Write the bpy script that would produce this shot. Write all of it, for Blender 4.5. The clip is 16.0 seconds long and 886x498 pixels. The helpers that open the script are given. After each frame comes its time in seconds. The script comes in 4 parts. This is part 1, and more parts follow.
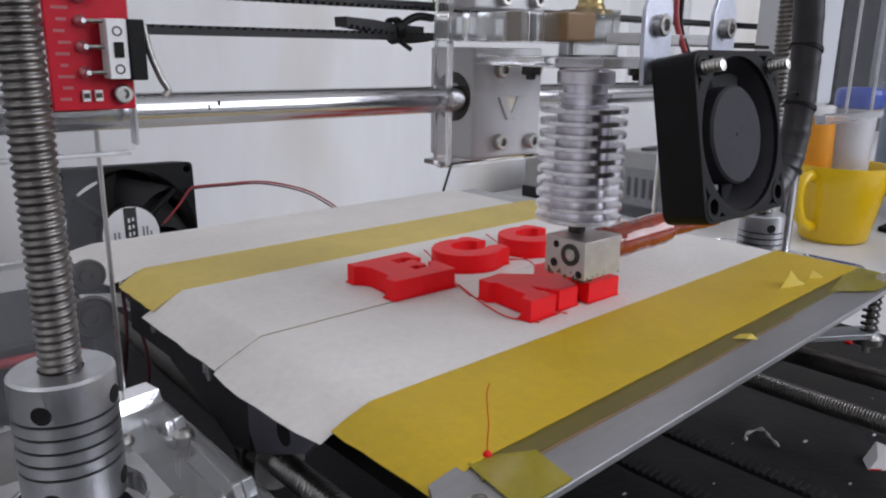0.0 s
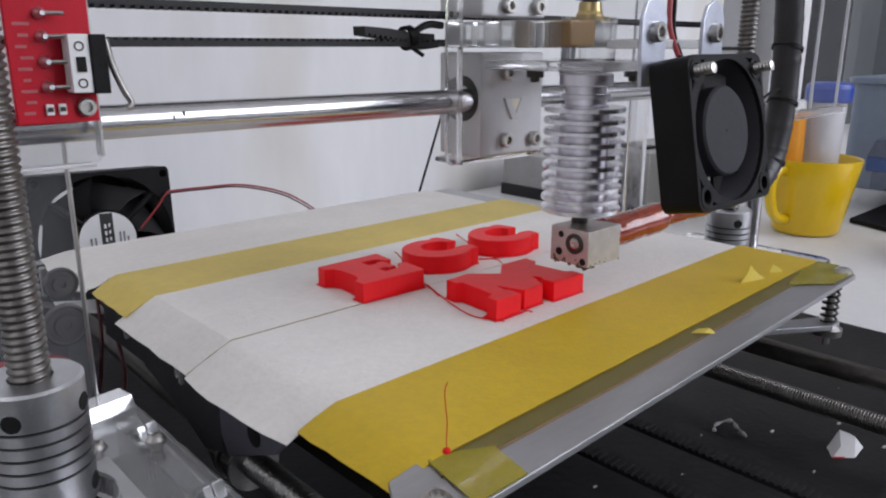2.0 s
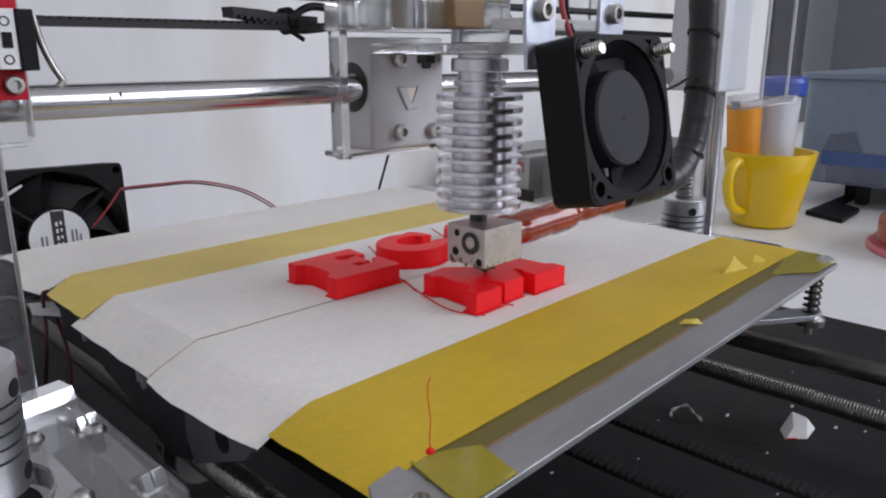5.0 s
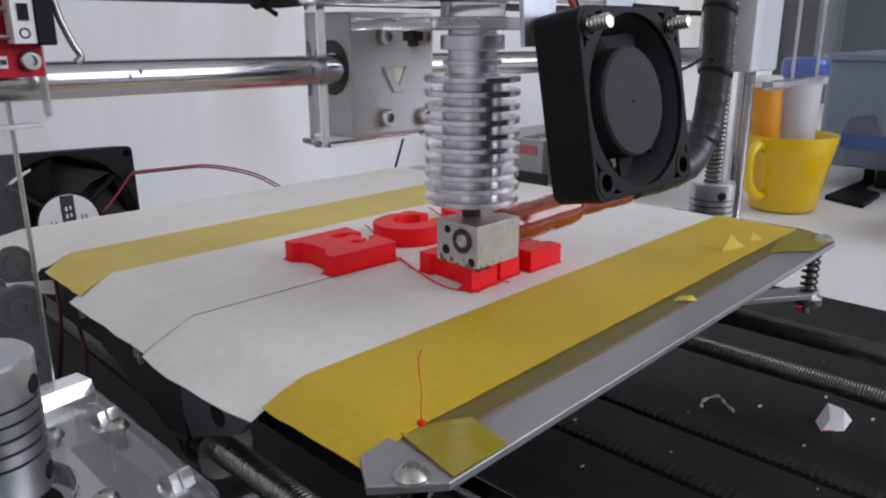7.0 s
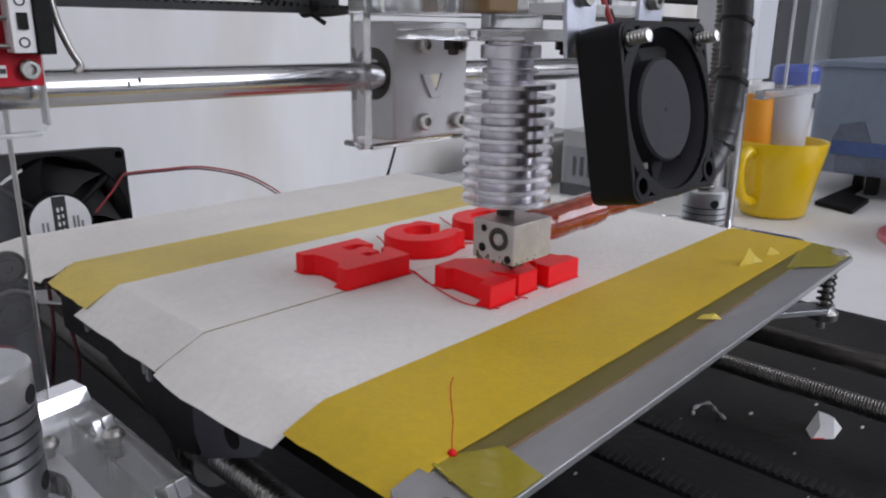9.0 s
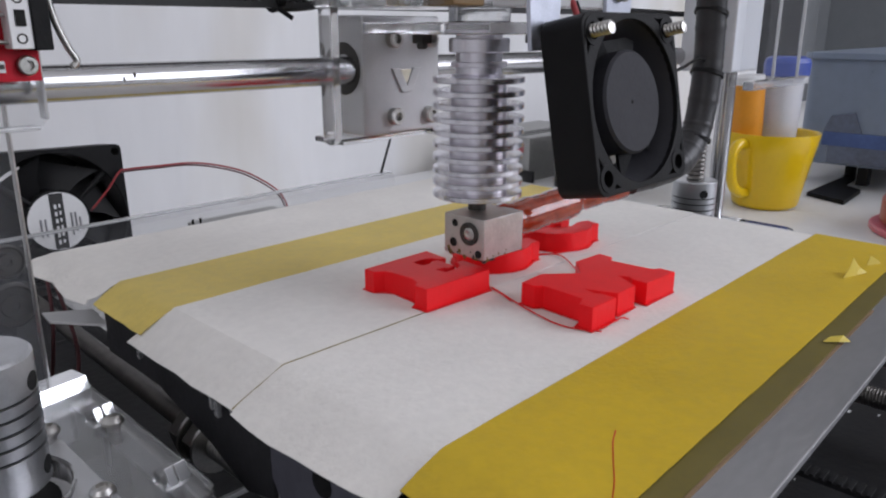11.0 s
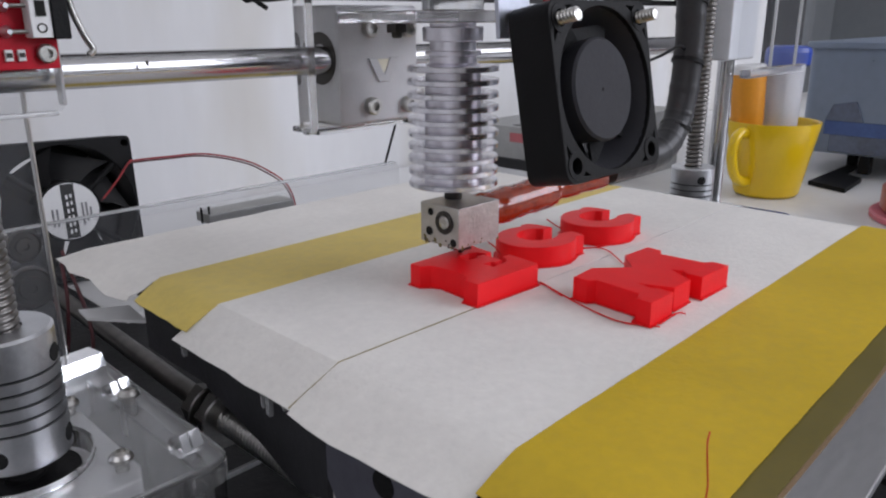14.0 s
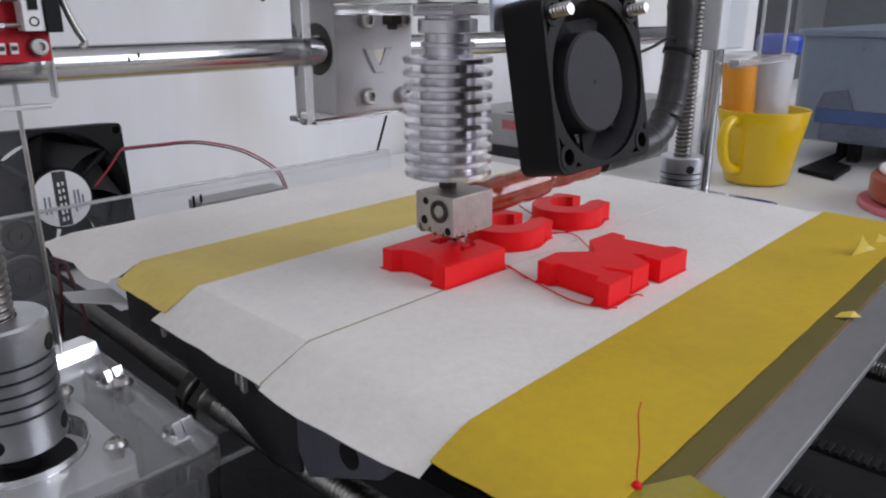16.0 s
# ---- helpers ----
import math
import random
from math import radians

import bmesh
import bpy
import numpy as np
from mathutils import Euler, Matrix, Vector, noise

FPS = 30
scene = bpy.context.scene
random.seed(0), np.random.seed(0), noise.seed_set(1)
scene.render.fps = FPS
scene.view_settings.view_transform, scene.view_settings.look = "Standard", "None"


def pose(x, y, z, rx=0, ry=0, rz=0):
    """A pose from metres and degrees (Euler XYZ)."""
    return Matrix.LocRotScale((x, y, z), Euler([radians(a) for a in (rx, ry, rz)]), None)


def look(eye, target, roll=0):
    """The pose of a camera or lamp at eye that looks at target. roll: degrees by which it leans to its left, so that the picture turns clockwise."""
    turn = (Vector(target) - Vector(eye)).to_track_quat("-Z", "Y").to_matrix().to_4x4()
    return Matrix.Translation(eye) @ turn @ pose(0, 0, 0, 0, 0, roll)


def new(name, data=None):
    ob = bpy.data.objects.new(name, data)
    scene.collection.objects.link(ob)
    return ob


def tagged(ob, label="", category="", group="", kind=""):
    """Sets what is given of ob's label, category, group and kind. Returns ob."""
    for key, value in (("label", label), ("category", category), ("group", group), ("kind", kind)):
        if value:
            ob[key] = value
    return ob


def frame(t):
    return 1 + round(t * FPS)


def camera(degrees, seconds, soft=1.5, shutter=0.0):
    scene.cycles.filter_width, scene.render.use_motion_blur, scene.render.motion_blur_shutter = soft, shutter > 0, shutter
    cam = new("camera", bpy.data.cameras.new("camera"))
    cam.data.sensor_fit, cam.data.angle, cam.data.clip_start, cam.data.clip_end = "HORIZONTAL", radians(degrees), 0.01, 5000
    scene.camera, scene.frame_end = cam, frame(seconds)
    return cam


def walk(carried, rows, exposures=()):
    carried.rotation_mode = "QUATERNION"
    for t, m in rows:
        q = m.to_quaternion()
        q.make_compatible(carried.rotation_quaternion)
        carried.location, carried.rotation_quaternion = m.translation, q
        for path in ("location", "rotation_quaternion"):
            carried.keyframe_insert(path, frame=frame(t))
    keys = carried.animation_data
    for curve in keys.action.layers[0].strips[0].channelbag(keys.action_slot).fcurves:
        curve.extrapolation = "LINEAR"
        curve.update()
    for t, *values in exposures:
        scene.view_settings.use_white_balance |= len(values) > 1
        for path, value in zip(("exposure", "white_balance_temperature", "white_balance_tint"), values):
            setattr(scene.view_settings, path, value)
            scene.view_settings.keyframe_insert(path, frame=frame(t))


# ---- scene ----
cam = camera(61.13, 16.0, soft=2.1)
CAMERA_ROWS = [  # seconds, eye in mm, turn, tilt, lean
    (0.0, -170.4, -133.0, 148.2, -41.51, -14.98, -0.80),
    (0.5, -171.6, -130.6, 147.0, -41.90, -15.23, -1.16),
    (1.0, -170.5, -132.1, 149.6, -42.50, -15.03, -0.59),
    (1.5, -170.7, -134.4, 150.7, -42.44, -15.18, -0.26),
    (2.0, -169.1, -139.6, 150.9, -42.84, -15.20, -0.09),
    (2.5, -171.3, -143.7, 152.6, -42.85, -15.08, 0.16),
    (3.0, -173.3, -142.7, 151.1, -42.82, -15.03, 0.23),
    (3.5, -169.8, -143.6, 149.6, -43.43, -15.00, 0.09),
    (4.0, -166.8, -145.2, 148.6, -44.43, -14.91, -0.14),
    (6.5, -163.9, -134.1, 141.6, -45.57, -15.13, 0.11),
    (7.0, -163.6, -131.0, 143.3, -44.98, -16.16, 0.13),
    (7.5, -165.7, -133.2, 146.1, -45.21, -15.64, -0.15),
    (8.0, -165.6, -134.3, 145.4, -45.45, -15.85, -0.40),
    (8.5, -165.4, -133.1, 146.1, -45.52, -15.98, -0.04),
    (9.0, -164.7, -129.5, 145.9, -45.59, -16.19, -0.51),
    (9.5, -164.8, -129.5, 145.9, -45.84, -16.36, -0.32),
    (12.0, -171.3, -138.9, 145.1, -45.68, -16.59, 0.30),
    (12.5, -174.1, -140.3, 145.7, -45.49, -16.51, 0.53),
    (13.0, -174.7, -141.1, 147.5, -45.68, -16.51, 0.36),
    (13.5, -173.4, -141.4, 146.7, -45.69, -16.84, 0.41),
    (14.0, -171.9, -141.1, 144.2, -45.57, -16.95, 0.33),
    (14.5, -172.3, -140.2, 143.5, -45.43, -16.92, 0.26),
    (15.0, -172.4, -140.7, 145.2, -45.72, -16.77, 0.46),
    (15.5, -167.4, -140.4, 145.4, -45.86, -17.08, 0.45),
    (16.0, -172.9, -143.6, 146.3, -46.04, -18.06, 0.14),
]
HEAD_ROWS = [(0.0, 0.0), (0.5, 5.1), (1.0, 5.2), (1.5, 12.9), (2.0, 19.1), (2.5, 14.5), (3.0, 14.7), (3.5, 10.2), (4.0, 2.5), (6.5, -18.7), (7.0, -23.8), (7.5, -15.2), (8.0, -14.5), (8.5, -9.7), (9.0, -7.7), (9.5, -15.5), (12.0, -16.0), (12.5, -36.4), (13.0, -37.6), (13.5, -20.3), (14.0, -25.9), (14.5, -19.5), (15.0, -18.7), (15.5, -21.2), (16.0, -23.8)]  # seconds, slide along x in mm
BED_ROWS = [(0.0, 0.0), (0.5, -6.9), (1.0, 2.6), (1.5, 4.3), (2.0, 0.4), (2.5, -7.4), (3.0, -16.3), (3.5, -21.3), (4.0, -16.3), (6.5, -4.6), (7.0, 3.6), (7.5, 4.8), (8.0, -1.8), (8.5, -4.2), (9.0, -4.8), (9.5, -25.6), (12.0, -42.6), (12.5, -37.0), (13.0, -53.6), (13.5, -60.3), (14.0, -59.7), (14.5, -55.4), (15.0, -57.1), (15.5, -53.7), (16.0, -52.0)]  # seconds, slide along y in mm
walk(cam, [(t, pose(x / 1000, y / 1000, z / 1000, 90 + tilt, lean, turn)) for t, x, y, z, turn, tilt, lean in CAMERA_ROWS],
     [(0.0, -0.04), (1.2, 0.0), (3.5, 0.0), (6.5, -0.05), (16.0, -0.07)])

# ---- light ----
world = bpy.data.worlds.new("sky")
scene.world = world
world.use_nodes = True
wn = world.node_tree.nodes
sky = wn.new("ShaderNodeTexSky")
sky.sky_type, sky.sun_disc, sky.sun_elevation, sky.sun_rotation = "NISHITA", False, radians(35), radians(200)
world.node_tree.links.new(sky.outputs[0], wn["Background"].inputs[0])
wn["Background"].inputs[1].default_value = 0.12


def window_light(name, eye, target, width, height, watts, colour):
    lamp = bpy.data.lights.new(name, "AREA")
    lamp.shape, lamp.size, lamp.size_y, lamp.energy, lamp.color = "RECTANGLE", width, height, watts, colour
    ob = new(name, lamp)
    ob.matrix_world = look(eye, target)
    return ob


window_light("window_light", (1.25, -1.66, 0.95), (0.15, 0.1, 0.0), 1.5, 1.3, 35.5, (0.895, 0.9, 1.0))
# Added fill lamp; the west wall has no window behind it.
window_light("west_fill", (-1.36, -0.35, 0.95), (0.1, 0.0, 0.1), 1.2, 1.1, 6, (0.92, 0.92, 1.0))


# ---- materials ----
def material(name, base, rough=0.5, metal=0.0, var=0.12, scale=60.0, bump=0.0, bump_scale=400.0, coat=0.0, trans=0.0, ior=1.45,
             alpha=1.0, emit=0.0, spec=0.5, stretch=(1, 1, 1), island=0.0):
    m = bpy.data.materials.new(name)
    m.use_nodes = True
    nt = m.node_tree
    n, l = nt.nodes, nt.links
    bsdf = n["Principled BSDF"]
    bsdf.inputs["Roughness"].default_value = rough
    bsdf.inputs["Metallic"].default_value = metal
    bsdf.inputs["Coat Weight"].default_value = coat
    bsdf.inputs["Transmission Weight"].default_value = trans
    bsdf.inputs["IOR"].default_value = ior
    bsdf.inputs["Alpha"].default_value = alpha
    bsdf.inputs["Specular IOR Level"].default_value = spec
    tc = n.new("ShaderNodeTexCoord")
    mp = n.new("ShaderNodeMapping")
    mp.inputs["Scale"].default_value = stretch
    l.new(tc.outputs["Object"], mp.inputs[0])
    big, small = n.new("ShaderNodeTexNoise"), n.new("ShaderNodeTexNoise")
    big.inputs["Scale"].default_value, small.inputs["Scale"].default_value = scale, scale * 9
    big.inputs["Detail"].default_value, small.inputs["Detail"].default_value = 4, 5
    add = n.new("ShaderNodeMath")
    add.operation = "MULTIPLY_ADD"
    add.inputs[1].default_value = 0.45
    half = n.new("ShaderNodeMath")
    half.operation = "MULTIPLY"
    half.inputs[1].default_value = 0.55
    l.new(mp.outputs[0], big.inputs["Vector"])
    l.new(mp.outputs[0], small.inputs["Vector"])
    l.new(big.outputs["Fac"], half.inputs[0])
    l.new(small.outputs["Fac"], add.inputs[0])
    l.new(half.outputs[0], add.inputs[2])
    ramp = n.new("ShaderNodeValToRGB")
    ramp.color_ramp.elements[0].position, ramp.color_ramp.elements[1].position = 0.3, 0.7
    ramp.color_ramp.elements[0].color = (*[max(0, c * (1 - var)) for c in base], 1)
    ramp.color_ramp.elements[1].color = (*[min(1, c * (1 + var)) for c in base], 1)
    l.new(add.outputs[0], ramp.inputs[0])
    l.new(ramp.outputs[0], bsdf.inputs["Base Color"])
    rr = n.new("ShaderNodeMapRange")
    rr.inputs["To Min"].default_value, rr.inputs["To Max"].default_value = max(0.0, rough * 0.8), min(1, rough * 1.25)
    l.new(small.outputs["Fac"], rr.inputs["Value"])
    l.new(rr.outputs[0], bsdf.inputs["Roughness"])
    if bump:
        bn, bp = n.new("ShaderNodeTexNoise"), n.new("ShaderNodeBump")
        bn.inputs["Scale"].default_value, bn.inputs["Detail"].default_value = bump_scale, 6
        bp.inputs["Strength"].default_value, bp.inputs["Distance"].default_value = bump, 0.0006
        l.new(mp.outputs[0], bn.inputs["Vector"])
        l.new(bn.outputs["Fac"], bp.inputs["Height"])
        l.new(bp.outputs[0], bsdf.inputs["Normal"])
    if emit:
        bsdf.inputs["Emission Color"].default_value = (*base, 1)
        bsdf.inputs["Emission Strength"].default_value = emit
    return m


def layered(mat, period, strength):
    """Fine horizontal layer lines of a printed part."""
    n, l = mat.node_tree.nodes, mat.node_tree.links
    tc, wv, bp = n.new("ShaderNodeTexCoord"), n.new("ShaderNodeTexWave"), n.new("ShaderNodeBump")
    wv.bands_direction = "Z"
    wv.inputs["Scale"].default_value = 0.314 / period
    wv.inputs["Distortion"].default_value = 0.6
    bp.inputs["Strength"].default_value, bp.inputs["Distance"].default_value = strength, 0.0002
    l.new(tc.outputs["Object"], wv.inputs["Vector"])
    l.new(wv.outputs["Fac"], bp.inputs["Height"])
    flat, dg, b2 = n.new("ShaderNodeMapping"), n.new("ShaderNodeTexWave"), n.new("ShaderNodeBump")
    flat.inputs["Scale"].default_value = (1, 1, 0)
    dg.bands_direction = "DIAGONAL"
    dg.inputs["Scale"].default_value = 0.314 / (period * 3.4)
    b2.inputs["Strength"].default_value, b2.inputs["Distance"].default_value = strength * 0.3, 0.0002
    l.new(tc.outputs["Object"], flat.inputs[0])
    l.new(flat.outputs[0], dg.inputs["Vector"])
    l.new(dg.outputs["Fac"], b2.inputs["Height"])
    l.new(bp.outputs[0], b2.inputs["Normal"])
    l.new(b2.outputs[0], n["Principled BSDF"].inputs["Normal"])
    return mat


def blotched(mat, tint, scale, amount):
    """Broad soft patches of another colour over a painted wall."""
    n, l = mat.node_tree.nodes, mat.node_tree.links
    bsdf = n["Principled BSDF"]
    old = bsdf.inputs["Base Color"].links[0].from_socket
    tc, mp, noise, ramp, mix = n.new("ShaderNodeTexCoord"), n.new("ShaderNodeMapping"), n.new("ShaderNodeTexNoise"), n.new("ShaderNodeMapRange"), n.new("ShaderNodeMixRGB")
    mp.inputs["Scale"].default_value = (scale, scale, scale * 0.3)
    noise.inputs["Scale"].default_value, noise.inputs["Detail"].default_value = 1.0, 3
    ramp.inputs["From Min"].default_value, ramp.inputs["From Max"].default_value, ramp.inputs["To Max"].default_value = 0.48, 0.72, amount
    mix.inputs["Color2"].default_value = (*tint, 1)
    l.new(tc.outputs["Object"], mp.inputs[0])
    l.new(mp.outputs[0], noise.inputs["Vector"])
    l.new(noise.outputs["Fac"], ramp.inputs["Value"])
    l.new(ramp.outputs[0], mix.inputs["Fac"])
    l.new(old, mix.inputs["Color1"])
    l.new(mix.outputs[0], bsdf.inputs["Base Color"])
    return mat


M = {
    "plaster": blotched(material("plaster", (0.7, 0.7, 0.705), 0.85, var=0.06, scale=7, bump=0.25, bump_scale=90, stretch=(1, 1, 0.2)), (0.5, 0.46, 0.38), 9.0, 0.6),
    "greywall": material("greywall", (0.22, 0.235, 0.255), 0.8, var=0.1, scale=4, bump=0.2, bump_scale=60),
    "ceiling": material("ceiling", (0.8, 0.8, 0.78), 0.9, var=0.04, scale=3),
    "floor": material("floor", (0.3, 0.26, 0.22), 0.5, var=0.2, scale=6),
    "desk": material("desk", (0.72, 0.72, 0.72), 0.45, var=0.06, scale=14, bump=0.1, bump_scale=200),
    "mat": material("mat", (0.019, 0.019, 0.02), 0.55, spec=0.25, var=0.5, scale=30, bump=0.5, bump_scale=300),
    "sink": material("sink", (0.84, 0.82, 0.88), 0.32, 0.95, var=0.08, scale=150),
    "fin_alu": material("fin_alu", (0.8, 0.79, 0.84), 0.22, 0.92, var=0.05, scale=120),
    "chrome": material("chrome", (0.5, 0.5, 0.51), 0.2, 1.0, var=0.1, scale=80, stretch=(0.2, 1, 1)),
    "steel": material("steel", (0.5, 0.49, 0.47), 0.3, 1.0, var=0.25, scale=150),
    "thread": material("thread", (0.19, 0.18, 0.17), 0.4, 1.0, var=0.3, scale=200),
    "alu": material("alu", (0.58, 0.59, 0.61), 0.36, 1.0, var=0.1, scale=160, bump=0.12, bump_scale=900),
    "alu_cast": material("alu_cast", (0.55, 0.55, 0.56), 0.55, 0.45, var=0.06, scale=120, bump=0.1, bump_scale=1500),
    "alu_plate": material("alu_plate", (0.44, 0.44, 0.445), 0.39, 0.78, var=0.12, scale=70, bump=0.15, bump_scale=500, stretch=(0.3, 1, 1)),
    "white_block": material("white_block", (0.74, 0.76, 0.8), 0.4, 0.1, var=0.04, scale=80),
    "zinc": material("zinc", (0.62, 0.65, 0.74), 0.34, 0.85, var=0.15, scale=200),
    "block": material("block", (0.52, 0.5, 0.48), 0.42, 0.85, var=0.16, scale=220, bump=0.3, bump_scale=900),
    "acrylic": material("acrylic", (0.97, 0.98, 0.98), 0.03, trans=1.0, ior=1.49, var=0.01, scale=50),
    "acrylic_edge": material("acrylic_edge", (0.9, 0.91, 0.92), 0.2, trans=0.6, ior=1.49, var=0.1, scale=300),
    "acrylic_glint": material("acrylic_glint", (0.95, 0.96, 0.97), 0.06, trans=0.92, ior=1.49, var=0.04, scale=200, bump=0.08, bump_scale=250),
    "dark_thread": material("dark_thread", (0.1, 0.092, 0.085), 0.4, 0.85, var=0.3, scale=200),
    "blue_dim": material("blue_dim", (0.07, 0.12, 0.3), 0.5, var=0.2, scale=30),
    "clear_sheet": material("clear_sheet", (0.4, 0.41, 0.43), 0.06, var=0.03, scale=60, alpha=0.08),
    "acrylic_slab": material("acrylic_slab", (0.97, 0.98, 1.0), 0.06, trans=0.9, ior=1.25, var=0.03, scale=140, bump=0.1, bump_scale=300),
    "clear_haze": material("clear_haze", (0.96, 0.97, 0.98), 0.04, trans=0.95, ior=1.49, var=0.05, scale=120),
    # Near-white and metallic, so acrylic edges show the window's glint.
    "cut_edge": material("cut_edge", (0.93, 0.94, 0.97), 0.12, 0.7, var=0.06, scale=160, bump=0.2, bump_scale=350, coat=1.0),
    "motor_cap": material("motor_cap", (0.72, 0.72, 0.73), 0.5, 0.2, var=0.06, scale=90),
    "panel": material("panel", (0.03, 0.03, 0.033), 0.6, var=0.35, scale=70, bump=0.3, bump_scale=400),
    "frosted": material("frosted", (0.85, 0.86, 0.9), 0.4, trans=0.55, ior=1.4, var=0.05, scale=60),
    "paper": material("paper", (0.82, 0.795, 0.755), 0.8, var=0.07, scale=40, bump=0.35, bump_scale=700),
    "yellow_tape": material("yellow_tape", (0.62, 0.425, 0.022), 0.5, var=0.12, scale=38, bump=0.25, bump_scale=800),
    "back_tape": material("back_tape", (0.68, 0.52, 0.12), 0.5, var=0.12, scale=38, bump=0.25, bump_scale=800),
    "olive": material("olive", (0.15, 0.12, 0.028), 0.45, var=0.15, scale=60),
    "seam": material("seam", (0.3, 0.25, 0.13), 0.6, var=0.3, scale=150),
    "glue": material("glue", (0.24, 0.16, 0.09), 0.5, var=0.3, scale=150),
    "film": material("film", (0.42, 0.35, 0.03), 0.18, var=0.14, scale=90, coat=0.5, alpha=0.75),
    "flake": material("flake", (0.66, 0.52, 0.08), 0.45, var=0.1, scale=120),
    "red": layered(material("red", (0.93, 0.008, 0.014), 0.42, var=0.06, scale=160, spec=0.25), 0.0003, 0.3),
    "red_thin": material("red_thin", (0.74, 0.014, 0.016), 0.5, spec=0.2, var=0.1, scale=100),
    "orange_thin": material("orange_thin", (0.62, 0.09, 0.02), 0.35, var=0.1, scale=100),
    "board_red": material("board_red", (0.5, 0.01, 0.025), 0.42, var=0.12, scale=250, spec=0.25),
    "black": material("black", (0.0065, 0.0065, 0.007), 0.5, spec=0.2, var=0.3, scale=150, bump=0.15, bump_scale=1200),
    "black_soft": material("black_soft", (0.012, 0.012, 0.013), 0.55, var=0.3, scale=120, bump=0.2, bump_scale=800),
    "hub": material("hub", (0.034, 0.034, 0.04), 0.65, spec=0.3, var=0.1, scale=100, bump=0.1, bump_scale=1500),
    "seal": material("seal", (0.05, 0.046, 0.042), 0.4, 0.4, var=0.2, scale=120),
    "kapton": material("kapton", (0.27, 0.03, 0.006), 0.16, var=0.6, scale=60, coat=0.8),
    "peek": material("peek", (0.25, 0.155, 0.07), 0.35, var=0.12, scale=100),
    "brass": material("brass", (0.55, 0.42, 0.2), 0.3, 1.0, var=0.2, scale=200),
    "blue": material("blue", (0.02, 0.06, 0.36), 0.35, var=0.08, scale=40),
    "mug_yellow": material("mug_yellow", (0.76, 0.5, 0.004), 0.3, var=0.04, scale=30, coat=0.4),
    "orange": material("orange", (0.72, 0.29, 0.02), 0.4, var=0.08, scale=40),
    "box_blue": material("box_blue", (0.3, 0.36, 0.46), 0.3, var=0.1, scale=12, trans=0.35, ior=1.3),
    "dark_blue": material("dark_blue", (0.13, 0.155, 0.22), 0.5, var=0.3, scale=25),
    "spool_red": material("spool_red", (0.35, 0.06, 0.03), 0.35, var=0.15, scale=90, bump=0.3, bump_scale=600),
    "pink": material("pink", (0.6, 0.16, 0.2), 0.35, var=0.08, scale=60),
    "white": material("white", (0.78, 0.78, 0.78), 0.5, var=0.04, scale=60),
    "label_black": material("label_black", (0.03, 0.03, 0.03), 0.5, var=0.1, scale=90),
    "label_pink": material("label_pink", (0.42, 0.11, 0.12), 0.5, var=0.1, scale=90),
    "grey_case": material("grey_case", (0.34, 0.34, 0.33), 0.45, 0.5, var=0.12, scale=60),
    "arm_grey": material("arm_grey", (0.13, 0.13, 0.16), 0.5, 0.3, var=0.2, scale=60, bump=0.2, bump_scale=300),
    "grey_bar": material("grey_bar", (0.2, 0.2, 0.21), 0.5, var=0.1, scale=90),
    "wire_red": material("wire_red", (0.3, 0.03, 0.035), 0.4, var=0.15, scale=120),
    "wire_dark": material("wire_dark", (0.1, 0.02, 0.025), 0.4, var=0.15, scale=120),
    "wire_white": material("wire_white", (0.6, 0.6, 0.6), 0.45, var=0.08, scale=120),
    # Near-black: the shade inside cuts, holes and vents is put into this colour.
    "slot": material("slot", (0.004, 0.004, 0.004), 0.8, var=0.1, scale=100),
    "sleeve": material("sleeve", (0.03, 0.03, 0.033), 0.4, var=0.25, scale=140, bump=0.15, bump_scale=500),
    "gold": material("gold", (0.66, 0.62, 0.5), 0.4, 0.5, var=0.1, scale=200),
}


# ---- mesh helpers: all lengths in millimetres ----
BASE = {}
SOFT = []


def thing(name, base, label, category, group="", kind=""):
    ob = new(name)
    ob.empty_display_size = 0.01
    ob.location = Vector(base) / 1000
    BASE[ob] = Vector(base)
    return tagged(ob, label, category, group, kind)


def link_mesh(name, bm, mat, parent, label="", smooth=21.0):
    me = bpy.data.meshes.new(name)
    root = parent
    while root is not None and root.parent is not None:
        root = root.parent
    base = BASE.get(root, Vector((0, 0, 0)))
    for v in bm.verts:
        v.co = (v.co - base) / 1000
    bmesh.ops.recalc_face_normals(bm, faces=bm.faces)
    lim = radians(70 if bm in SOFT else smooth)
    for f in bm.faces:
        f.smooth = True
    for e in bm.edges:
        e.smooth = len(e.link_faces) == 2 and e.calc_face_angle(0) < lim
    bm.to_mesh(me)
    bm.free()
    for m in (mat if isinstance(mat, (list, tuple)) else [mat]):
        me.materials.append(M[m])
    ob = new(name, me)
    if parent is not None:
        ob.parent = parent
    return tagged(ob, label)


def part(name, bm, mat, parent, label=""):
    return link_mesh(name, bm, mat, parent, label)


def solo(name, bm, mat, label, category, kind="", group=""):
    return tagged(link_mesh(name, bm, mat, None), label, category, group, kind)


def put(bm, verts, faces):
    vs = [bm.verts.new(v) for v in verts]
    for f in faces:
        try:
            bm.faces.new([vs[i] for i in f])
        except ValueError:
            pass
    return vs


